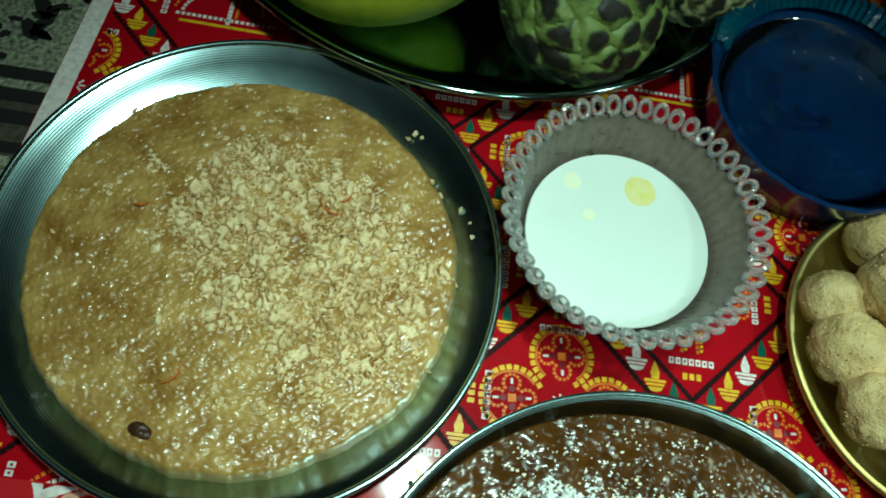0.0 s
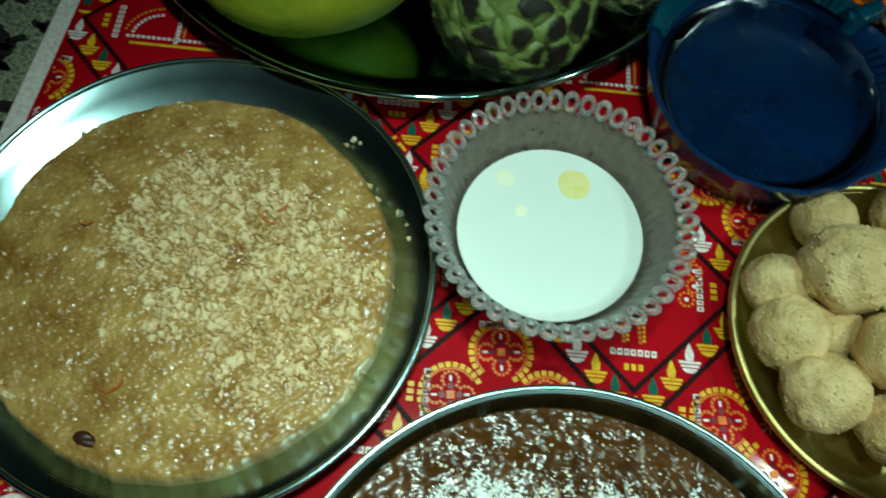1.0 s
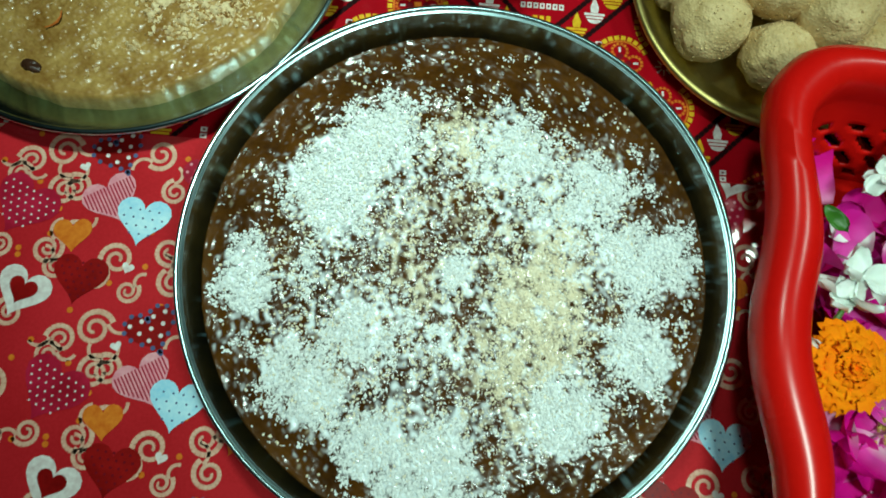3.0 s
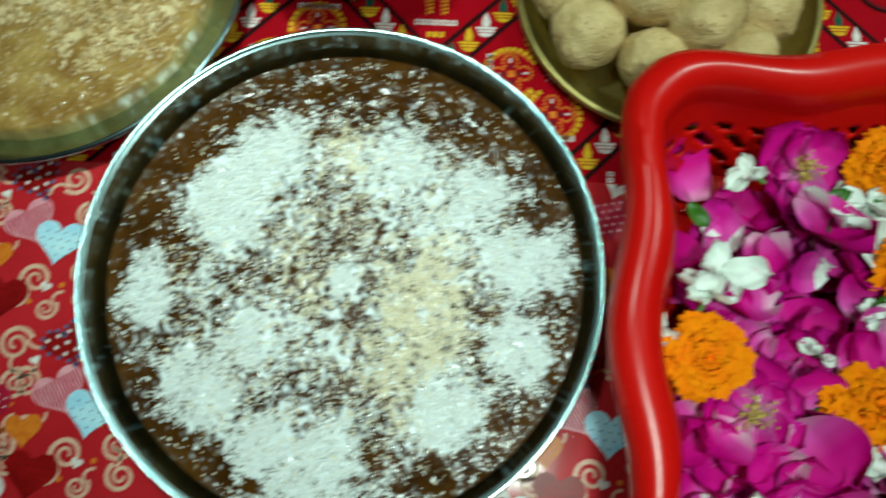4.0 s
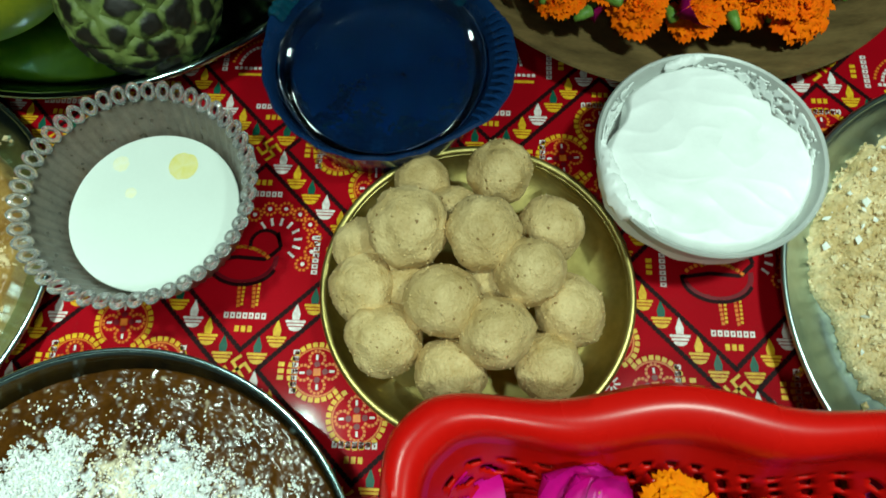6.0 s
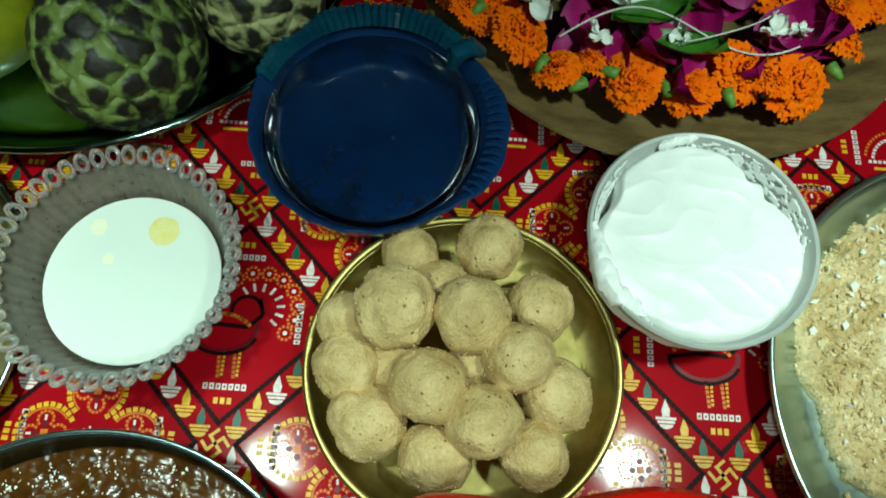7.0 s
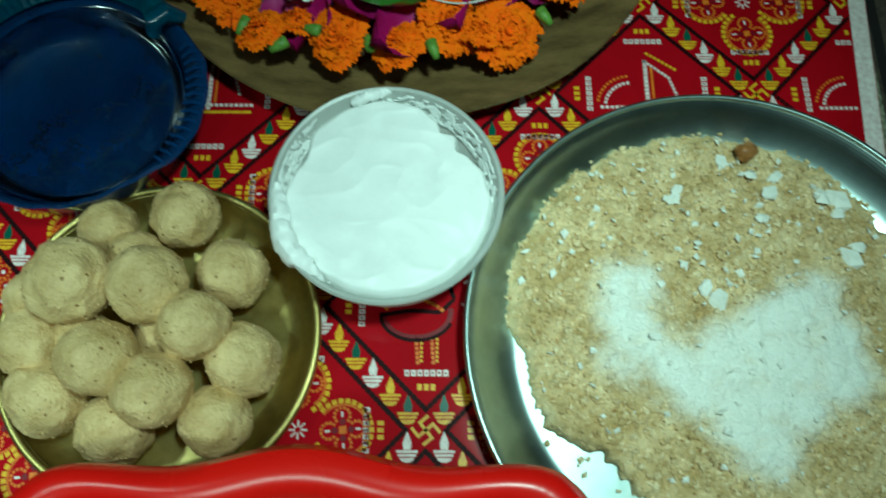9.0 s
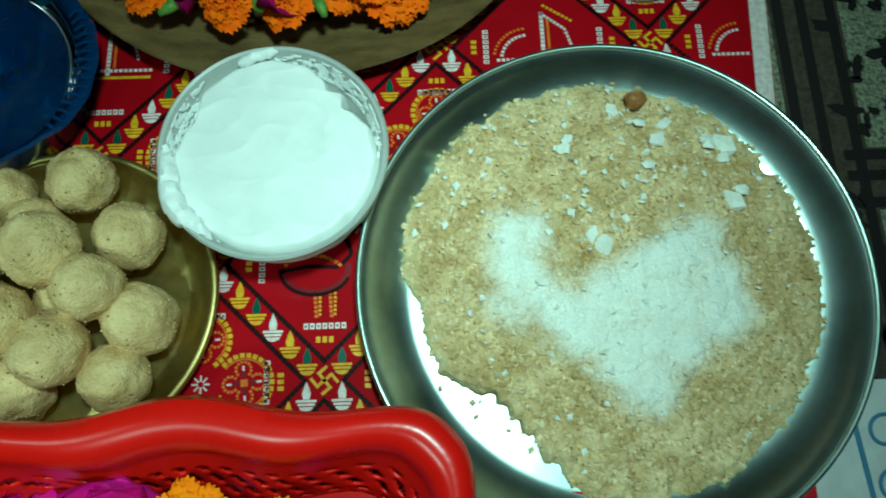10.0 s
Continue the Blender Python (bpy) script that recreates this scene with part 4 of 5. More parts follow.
sugar = [(0.3387, 0.0636, 0.011, 0.9), (0.3378, 0.0445, 0.013, 0.9), (0.3313, 0.0218, 0.011, 0.6), (0.3571, 0.0127, 0.013, 0.7), (0.3793, 0.0036, 0.013, 0.8), (0.3996, -0.0037, 0.015, 1.2),
         (0.4032, -0.0183, 0.013, 1.0), (0.4143, 0.0127, 0.016, 1.1), (0.4272, 0.0272, 0.016, 0.9), (0.4457, 0.0345, 0.016, 0.8), (0.4401, 0.0509, 0.014, 0.6), (0.4300, 0.0063, 0.016, 0.8), (0.3885, 0.0290, 0.012, 0.4),
         (0.4576, 0.0145, 0.014, 0.5), (0.4069, -0.0401, 0.011, 0.35)]
ds = blobs([(x - 0.3915, y - 0.0342, s, w) for x, y, s, w in sugar], 0.0)


def sugar_film(x, y):
    p = Vector((x, y, 3))
    return max(0.0, min(0.96, (ds(x, y) - 0.14) * 1.15 + 0.42 * noise.fractal(p * 48, 0.75, 2.1, 6) * min(1.0, 2 * ds(x, y))))


def churma_height(x, y):
    p = Vector((x, y, 7))
    film = sugar_film(x, y)
    return 0.0030 * noise.fractal(p * 40, 0.7, 2, 4) + (1 - 0.85 * film) * (0.0014 * noise.fractal(p * 150, 0.5, 2, 3) + 0.0052 * (0.45 - noise.voronoi(Vector((x, y, 0)) * 210)[0][0])) + 0.0014 * film - 0.5 * (x * x + y * y)


def churma_outline(a):
    bite = 1.15 * math.exp(-((a - 3.98) / 0.42) ** 2) + 0.45 * math.exp(-((a - 3.3) / 0.30) ** 2)
    return wobble(0.035, 6.0, 4)(a) + 0.012 * noise.fractal(Vector((30 * math.cos(a), 30 * math.sin(a), 4)), 0.5, 2, 3) - 0.20 * bite * (1 + 0.35 * noise.noise(Vector((a * 12, 2, 2))))


heap_ob = part("crumble", mound(0.1285, 0.0, 0.0155, churma_outline, churma_height, 150, 460, 0.10), CHURMA, churma)
rng = np.random.default_rng(31)


def in_churma(x, y, m=0.97):
    a = math.atan2(y, x) % (2 * math.pi)
    return math.hypot(x, y) < 0.1285 * churma_outline(a) * m


set_dust(heap_ob, [sugar_film(v.co.x, v.co.y) for v in heap_ob.data.vertices])
pl = spread(6000, 0.1285, rng, lambda x, y: 1.0 if in_churma(x, y, 1.0) else 0.0)
crumbs = grains("crumb", [(x, y, (0.0156 + churma_height(x, y) - 0.003 * sugar_film(x, y)) * (1 if in_churma(x, y, 0.93) else 0.6)) for x, y in pl], rng.uniform(0.074, 0.142, len(pl)) ** 3, 0.8, CHURMA, churma)
set_dust(crumbs, np.repeat([sugar_film(x, y) for x, y in pl], 6))
pl = spread(14000, 0.120, rng, lambda x, y: (0.003 + sugar_film(x, y) ** 1.5) if in_churma(x, y, 0.95) else 0)
grains("sugar", [(x, y, 0.0156 + churma_height(x, y)) for x, y in pl], rng.uniform(0.0002, 0.0005, len(pl)), 0.4, SUGAR, churma, "fine white sugar")
pl = spread(230, 0.122, rng, lambda x, y: (0.25 + 0.75 * (y > 0.02)) if in_churma(x, y, 0.97) else 0)
grains("white_flake", [(x, y, 0.0176 + churma_height(x, y)) for x, y in pl], rng.uniform(0.0005, 0.0030, len(pl)), 0.4, SUGAR, churma, "white sugar lumps")
LUMPS = [(0.3878, 0.0525, 0.0056), (0.3811, 0.0582, 0.0040), (0.4677, 0.1154, 0.0068), (0.4586, 0.1164, 0.0048), (0.4272, 0.1173, 0.0048), (0.4024, 0.1394, 0.0042), (0.4683, 0.0775, 0.0062),
         (0.3692, 0.1143, 0.0040), (0.3719, 0.1200, 0.0033), (0.4337, 0.1291, 0.0036), (0.4660, 0.1060, 0.0044), (0.4170, 0.1300, 0.0032), (0.4750, 0.0840, 0.0036), (0.4190, 0.1010, 0.0034), (0.3500, 0.0300, 0.0028)]
for x, y, s in LUMPS:
    ob = part("sugar_lump", ball(1.2 * s, 1, 0.6, 260, x * 40, (1.15, 0.8, 0.42)), SUGAR, churma, smooth=False)
    ob.matrix_local = pose(x - 0.3915, y - 0.0342, 0.0178 + churma_height(x - 0.3915, y - 0.0342), 6, -8, x * 3000)
ob = part("browned_lump", ball(0.0068, 3, 0.3, 120, 4, (1, 0.9, 0.7)), TOASTED, churma, "toasted brown lump")
ob.matrix_local = pose(0.4164 - 0.3915, 0.1447 - 0.0342, 0.015)
pl = [(r * math.cos(a), r * math.sin(a)) for r, a in zip(0.104 + 0.016 * rng.random(44), rng.uniform(2.8, 4.5, 44))]
grains("loose_crumb", [(x, y, 0.0018) for x, y in pl], rng.uniform(0.06, 0.145, 44) ** 3, 0.7, CHURMA, churma)

# brass plate with ladoos
metal_plate("brass_plate", 0.0742, 0.0302, 0.0, 0.0705, 0.0885, 0.0165, BRASS, "brass plate with worn golden rim under ladoos", 0.0024)
ladoo_mesh = []
for k in range(6):
    bm = ball(0.0197, 6, 0.04, 62, 3.1 * k, (1 + 0.04 * math.sin(5 * k), 1 - 0.04 * math.sin(3 * k), 0.95))
    for v in bm.verts:
        v.co *= 1 + 0.085 * noise.noise(v.co * 95 + Vector((0, k, 0))) + 0.016 * noise.noise(v.co * 260)
    bm.verts.ensure_lookup_table()
    skin = [bm.verts[i].co.copy() for i in range(0, len(bm.verts), 37)]
    for n, c in enumerate(skin):
        q = 0.0002 + 0.0008 * ((n * 37) % 11) / 11
        vs = [bm.verts.new(c + Vector(o) * q * (0.6 + 0.8 * ((n * 13 + 7 * h) % 9) / 9)) for h, o in enumerate(OCTA.tolist())]
        for a, b, d in OCTA_FACES.tolist():
            bm.faces.new((vs[a], vs[b], vs[d]))
    me = bpy.data.meshes.new("ladoo")
    bm.to_mesh(me)
    bm.free()
    me.materials.append(LADOO)
    me.polygons.foreach_set("use_smooth", [True] * len(me.polygons))
    ladoo_mesh.append(me)
LADOOS = ((0.035, 0.054, 0.044, 1.14), (0.0764, 0.052, 0.045, 1.08), (0.056, 0.0128, 0.043, 1.05), (0.1021, 0.0306, 0.043, 0.97), (0.0846, -0.0027, 0.041, 1.0), (0.0394, 0.0918, 0.022, 0.86), (0.0851, 0.0973, 0.027, 1.0), (0.1152, 0.0635, 0.026, 1.02), (0.0068, 0.05, 0.024, 0.85), (0.0112, 0.0233, 0.026, 1.0), (0.125, 0.015, 0.026, 1.02), (0.0257, -0.006, 0.026, 1.05), (0.0613, -0.0212, 0.026, 0.98), (0.1132, -0.0167, 0.025, 0.96), (0.0334, 0.0278, 0.022, 0.85), (0.0815, 0.0277, 0.022, 0.85), (0.058, 0.072, 0.023, 0.85), (0.016, -0.002, 0.03, 0.7))
for k, (x, y, z, s) in enumerate(LADOOS):
    ob = new("ladoo", ladoo_mesh[k % 6])
    ob.matrix_world = pose(x, y, z, 40 * k, 25 * k, 70 * k) @ Matrix.Scale(s, 4)
    tagged(ob, "round beige crumbly ladoo piled on the brass plate", "ladoo", "ladoos on the brass plate")

# looped glass bowl of milk
MX, MY = -0.1142, 0.0650
bowl = empty("glass_bowl", MX, MY, 0.0, "pressed clear glass bowl with a rim of loops", "bowl")


def ribs(a, k):
    return 1 + 0.010 * math.cos(64 * a)


part("body", lathe([(0, 0.004), (0.032, 0.004), (0.041, 0.010), (0.0480, 0.021), (0.0530, 0.034), (0.0578, 0.050), (0.0595, 0.0535), (0.0612, 0.0520), (0.0558, 0.034), (0.0500, 0.019), (0.043, 0.006), (0.036, 0.0), (0, 0.0)], 320, ribs), FROST, bowl,
     "finely ribbed greyish glass")
loop = torus(0.0042, 0.0018, 20, 8, 0.74)
first = part("loop", loop, CLEAR, bowl, "clear glass loop")
LOOPS = 46
for k in range(LOOPS):
    a = 2 * math.pi * k / LOOPS
    ob = first if k == 0 else bpy.data.objects.new("loop", first.data)
    if k:
        scene.collection.objects.link(ob)
        ob.parent = bowl
        ob["label"] = "clear glass loop"
    ob.matrix_local = pose(0.0628 * math.cos(a), 0.0628 * math.sin(a), 0.0572, 0, 0, math.degrees(a) + 90) @ pose(0, 0, 0, -34, 0, 0)
milk = empty("milk", MX, MY, 0.0045, "white milk with yellow saffron drops in the bowl", "milk")
part("liquid", lathe([(0, 0.0255), (0.046, 0.0255), (0.0490, 0.0258), (0.0494, 0.0250), (0.0450, 0.014), (0.036, 0.004), (0.028, 0.001), (0, 0.001)], 120), MILK, milk)
for x, y, r in ((-0.1020, 0.0940, 0.0088), (-0.1395, 0.0940, 0.0050), (-0.1300, 0.0755, 0.0034)):
    ob = part("saffron_drop", lathe([(0, 0.00045), (r * 0.7, 0.0004), (r, 0.0001), (r * 0.9, 0), (0, 0)], 40, lambda a, k: 1 + 0.12 * noise.noise(Vector((2 * math.cos(a), 2 * math.sin(a), r * 900)))),
              SAFFRON if r > 0.006 else SAFFRON_PALE, milk, "yellow saffron drop")
    ob.location = (x - MX, y - MY, 0.0256)

# blue glass bowl of water
BX, BY = 0.0110, 0.1690
blue = empty("blue_bowl", BX, BY, 0.0, "deep blue glass bowl shaped like a shell with ribbed flanges", "bowl")


def bump_at(a, middle, width):
    d = (a - middle + math.pi) % (2 * math.pi) - math.pi
    return math.exp(-(d / width) ** 4)


def scallop(a, k):
    s = (0, 0, 0, 0.1, 0.7, 1, 1, 0.7, 0.1, 0, 0, 0)[min(k, 11)]
    lobes = 0.115 * bump_at(a, 1.75, 1.05) + 0.135 * bump_at(a, -0.10, 0.62)
    return 1 + s * (lobes + 0.006 * math.cos(22 * a))


part("body", lathe([(0, 0.006), (0.052, 0.006), (0.061, 0.012), (0.0670, 0.032), (0.0695, 0.040), (0.0720, 0.0425), (0.0732, 0.0405), (0.0718, 0.0350), (0.0695, 0.026), (0.064, 0.006), (0.056, 0.0), (0, 0.0)], 240, scallop), BLUE, blue)
# these ribs are coloured teal for light passing through the blue lip
for k in range(30):
    a = 0.84 + 0.066 * k
    out = 0.0725 * scallop(a, 5)
    part("rib", tube_along([(r * math.cos(a), r * math.sin(a), z) for r, z in ((0.0690, 0.0385), (0.5 * (0.0690 + out), 0.0440), (out - 0.001, 0.0432), (out + 0.0006, 0.0395))], 0.0026 + 0.0008 * math.sin(2.1 * k) ** 2, 6), TEAL, blue)
for k in range(15):
    a = -0.62 + 0.075 * k
    out = 0.0725 * scallop(a, 5)
    part("fin_rib", tube_along([(r * math.cos(a), r * math.sin(a), z) for r, z in ((0.0700, 0.0405), (0.5 * (0.0700 + out), 0.0430), (out, 0.0412))], 0.0011, 6), BLUE, blue)
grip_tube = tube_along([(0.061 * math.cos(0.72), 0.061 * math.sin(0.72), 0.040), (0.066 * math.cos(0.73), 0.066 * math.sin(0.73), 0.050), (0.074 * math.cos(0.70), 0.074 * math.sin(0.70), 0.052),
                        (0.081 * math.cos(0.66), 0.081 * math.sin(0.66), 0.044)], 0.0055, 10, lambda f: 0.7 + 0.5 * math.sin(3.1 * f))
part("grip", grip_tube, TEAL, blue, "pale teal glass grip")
water = tagged(link("water", lathe([(0, 0.0325), (0.0660, 0.0325), (0.0664, 0.0320), (0.0602, 0.0130), (0.0512, 0.0068), (0, 0.0068)], 120), WATER), "still clear water in the blue bowl", "water")
water.location = (BX, BY, 0)

# plastic bowl of curd
CX, CY = 0.2012, 0.1032
curd_bowl = empty("plastic_bowl", CX, CY, 0.0, "frosted white plastic bowl full of curd", "bowl")
part("body", lathe([(0, 0.003), (0.026, 0.003), (0.036, 0.008), (0.0485, 0.022), (0.0565, 0.038), (0.0602, 0.0495), (0.0612, 0.0525), (0.0628, 0.0532), (0.0640, 0.0518), (0.0638, 0.049), (0.0595, 0.036), (0.0510, 0.020), (0.039, 0.005), (0.030, 0.0), (0, 0.0)], 128),
     PLASTIC, curd_bowl)
curd = empty("curd", CX, CY, 0.004, "thick white curd swirled in the plastic bowl", "curd")


def curd_height(x, y):
    r = math.hypot(x, y)
    w = noise.noise_vector(Vector((x, y, 5)) * 30) * 0.012
    fold = 1 - abs(noise.noise(Vector(((x + w.x) * 34, (y + w.y) * 62, 0))))
    return (0.0007 * fold ** 4 + 0.0012 * noise.fractal(Vector((x + w.x, y + w.y, 2)) * 26, 1.0, 2, 3)) * (1 + 1.4 * max(0, r / 0.06 - 0.6)) - 0.001


part("curd_body", mound(0.0612, 0.026, 0.0458, lambda a: 0.975 - (0.17 + 0.12 * noise.noise(Vector((a * 6, 0, 3)))) * math.exp(-((a - 0.70) / 0.45) ** 2) - 0.13 * math.exp(-((a - 2.75) / 0.25) ** 2) + 0.03 * math.exp(-((a - 3.7) / 0.2) ** 2) + 0.02 * noise.noise(Vector((5 * math.cos(a), 5 * math.sin(a), 1))),
                        curd_height, 90, 260, 0.10), CURD, curd)


def curd_smear(a0, a1, thin, seed):
    """A thin broken film of curd left on the bowl's inner wall."""
    bm = bmesh.new()
    na, nz = int((a1 - a0) * 70), 14
    grid = [[bm.verts.new(((0.0552 + 0.0042 * j / nz) * math.cos(a0 + (a1 - a0) * i / na), (0.0552 + 0.0042 * j / nz) * math.sin(a0 + (a1 - a0) * i / na), 0.0335 + 0.0130 * j / nz
                          + 0.0006 * noise.noise(Vector((i * 0.6, j * 0.9, seed))))) for j in range(nz + 1)] for i in range(na + 1)]
    for i in range(na):
        for j in range(nz):
            end = min(1.0, 4 * min(i, na - 1 - i) / na)
            if noise.fractal(Vector((i * 0.16, j * 0.30, seed)), 0.8, 2, 3) + 0.35 * end > thin:
                bm.faces.new((grid[i][j], grid[i][j + 1], grid[i + 1][j + 1], grid[i + 1][j]))
    bmesh.ops.delete(bm, geom=[v for v in bm.verts if not v.link_faces], context="VERTS")
    ob = part("smear", bm, CURD, curd, "thin smear of curd on the bowl's wall")
    md = ob.modifiers.new("thickness", "SOLIDIFY")
    md.thickness = 0.0007


def rim_clump(a0, a1, radius, seed):
    """A soft ridge of curd pushed up against the bowl's rim."""
    bm = tube_along([((0.0598 + 0.0012 * math.sin(9 * a)) * math.cos(a), (0.0598 + 0.0012 * math.sin(9 * a)) * math.sin(a), 0.0462) for a in [a0 + (a1 - a0) * i / 40 for i in range(41)]],
                    radius, 14, lambda f: 0.15 + 0.95 * math.sin(math.pi * f) ** 0.6)
    for v in bm.verts:
        v.co += Vector((0.5, 0.5, 1.0)) * 0.0022 * noise.fractal(v.co * 170 + Vector((seed, 0, 0)), 0.8, 2, 3)
    part("rim_clump", bm, CURD, curd, "lump of curd on the bowl's rim")


rim_clump(3.05, 4.15, 0.0056, 2.0)
rim_clump(1.55, 1.95, 0.0030, 6.0)
curd_smear(-0.1, 1.7, 0.22, 3.0)
curd_smear(2.3, 4.2, 0.16, 8.0)

# ---- fruit ----
metal_plate("fruit_plate", -0.2037, 0.3385, 0.0, 0.168, 0.2010, 0.0320, MIRROR, "large deep steel plate holding fruit", 0.0024)


def custard_apple(x, y, z, r, seed, groove, turn):
    top = empty("custard_apple", x, y, z, "knobbly green custard apple with dark scales on the steel plate", "fruit", "custard apples")
    rnd = random.Random(seed)
    centres = []
    n = 84
    for i in range(n):
        h = 1 - 2 * (i + 0.5) / n
        a = i * 2.39996 + rnd.uniform(-0.30, 0.30)
        q = math.sqrt(1 - h * h)
        centres.append(Vector((q * math.cos(a), q * math.sin(a), h + rnd.uniform(-0.08, 0.08))).normalized())
    bm = bmesh.new()
    bmesh.ops.create_icosphere(bm, subdivisions=6, radius=1)
    C = np.array([tuple(c) for c in centres])
    P = np.array([tuple(v.co) for v in bm.verts])
    d = np.sort(np.arccos(np.clip(P @ C.T, -1, 1)), axis=1)
    edge = d[:, 1] - d[:, 0] + 0.03 * np.sin(P[:, 0] * 19 + P[:, 1] * 27 + seed) * np.sin(P[:, 2] * 21)
    for v, e in zip(bm.verts, edge):
        k = min(1.0, max(0.0, e / 0.16))
        v.co = v.co * r * (0.95 + 0.060 * math.sqrt(k) + 0.01 * noise.noise(v.co * 14))
    ob = part("flesh", bm, groove, top)
    ob.data.attributes.new("groove", "FLOAT", "POINT").data.foreach_set("value", np.clip(edge, 0, 1).astype(np.float32))
    ob.matrix_local = pose(0, 0, 0, 15, 20, turn) @ Matrix.Diagonal((1, 1, 0.88, 1))
    return top


custard_apple(-0.1425, 0.2030, 0.0480, 0.050, 3, RIDGE, 20)
custard_apple(-0.0700, 0.2560, 0.0440, 0.044, 9, SCALE_PALE, 80)


def long_fruit(name, x, y, z, r, length, turn, material, label):
    bm = ball(r, 5, 0.03, 14, x * 9, (length, 1, 0.92))
    for v in bm.verts:
        v.co.y *= 1 - 0.10 * v.co.x / (r * length)
    ob = tagged(link(name, bm, material), label, "fruit")
    ob.matrix_world = pose(x, y, z, 0, 0, turn)
    return ob


long_fruit("papaya", -0.2640, 0.2150, 0.0440, 0.0430, 1.55, 10, PAPAYA, "smooth yellow-green papaya on the steel plate")

# ---- flowers ----


def petal_bm(length, width, cup, ruffle, seed, n=9):
    bm = bmesh.new()
    rows = []
    for i in range(n + 1):
        u = i / n
        w = width * max(0.16 * (1 - u) + 0.02, math.sqrt(max(0.0, 1 - (2 * u ** 1.15 - 1) ** 2)))
        row = []
        for j in range(n + 1):
            s = 2 * j / n - 1
            z = cup * length * (s * s * 0.5 + (u - 0.5) ** 2 + 0.25 * s * noise.noise(Vector((u * 2, seed, 1)))) + ruffle * length * noise.noise(Vector((u * 3, s * 2, seed)))
            row.append(bm.verts.new((length * (u - 0.08 * s * s * u), w * s, z)))
        rows.append(row)
    for a, b in zip(rows, rows[1:]):
        for j in range(n):
            bm.faces.new((a[j], b[j], b[j + 1], a[j + 1]))
    return bm


def petal_data(name, length, width, cup, ruffle, seed, materials, base=0.0):
    bm = petal_bm(length, width, cup, ruffle, seed)
    for f in bm.faces:
        if base and f.calc_center_median().x < length * base:
            f.material_index = 1
    me = bpy.data.meshes.new(name)
    bm.to_mesh(me)
    bm.free()
    for m in materials:
        me.materials.append(m)
    me.polygons.foreach_set("use_smooth", [True] * len(me.polygons))
    return me


def marigold_data(radius, material, seed):
    """A full head: rings of broad frilled petals, shorter and steeper towards the middle."""
    rnd = random.Random(seed)
    v, f = [], []
    for ring in range(7):
        q = ring / 6
        count, r0, r1 = round(19 - 12 * q), 0.34 * (1 - q), 1.0 - 0.84 * q ** 1.05
        lift, tip = 0.04 + 0.34 * q ** 0.8, 0.06 + 0.42 * q ** 0.75
        for k in range(count):
            a = 2 * math.pi * (k + 0.5 * (ring % 2) + rnd.uniform(-0.35, 0.35)) / count
            out = r1 * rnd.uniform(0.84, 1.07)
            w = math.pi * out / count * 1.45
            twist, droop = rnd.uniform(-0.10, 0.10), rnd.uniform(-0.08, 0.06)
            i0 = len(v)
            for u, wu in ((0.0, 0.30), (0.45, 0.80), (0.80, 1.12), (1.0, 0.92)):
                r = r0 + (out - r0) * u
                z = lift + (tip - lift) * u + 0.08 * math.sin(math.pi * u) + droop * u * u
                for s in (-2, -1, 0, 1, 2):
                    ss = s * 0.5 * w * wu * 0.72
                    frill = (0.045 if s % 2 else -0.03) * u * u + rnd.uniform(-0.03, 0.03) * u
                    rr = r - (0.07 * abs(s) * 0.5 + 0.05 * (s % 2) + 0.04 * rnd.random()) * (u == 1.0)
                    v.append((radius * (rr * math.cos(a) - ss * math.sin(a)), radius * (rr * math.sin(a) + ss * math.cos(a)), radius * (z + frill + twist * s * 0.5 * u)))
            for row in range(3):
                for s in range(4):
                    p = i0 + 5 * row + s
                    f.append((p, p + 5, p + 6, p + 1))
    me = bpy.data.meshes.new("petals")
    me.from_pydata(v, [], f)
    me.materials.append(material)
    me.polygons.foreach_set("use_smooth", [True] * len(me.polygons))
    return me


def calyx_data(radius, seed):
    bm = lathe([(0, -1.0 * radius), (0.16 * radius, -0.95 * radius), (0.30 * radius, -0.45 * radius), (0.34 * radius, 0.02 * radius), (0.20 * radius, 0.1 * radius), (0, 0.1 * radius)], 14)
    me = bpy.data.meshes.new("calyx")
    bm.to_mesh(me)
    bm.free()
    me.materials.append(STALK)
    me.polygons.foreach_set("use_smooth", [True] * len(me.polygons))
    return me


def hang(name, data, parent, m, label=""):
    ob = new(name, data)
    ob.parent = parent
    ob.matrix_local = m
    if label:
        ob["label"] = label
    return ob


# red plastic basket
BKX, BKY, BKR = 0.1680, -0.1790, 0.1370
basket = empty("plastic_basket", BKX, BKY, 0.0018, "red plastic basket with a wavy rolled rim and pierced walls", "basket")


def basket_ring(d, n=240, wavy=1.0):
    """Points round a rounded square, d metres outside the rim's line; the sides bulge in the middle."""
    out = []
    for i in range(n):
        a = 2 * math.pi * i / n
        c, s = math.cos(a), math.sin(a)
        r = BKR / (abs(c) ** 5.5 + abs(s) ** 5.5) ** (1 / 5.5)
        m = min(abs(c), abs(s)) / max(abs(c), abs(s))
        r += wavy * (0.0047 * math.cos(min(m, 0.95) / 0.46 * math.pi) - 0.0030) * (1 if m < 0.92 else 0.9) + d
        out.append((r * c, 1.03 * r * s))
    return out


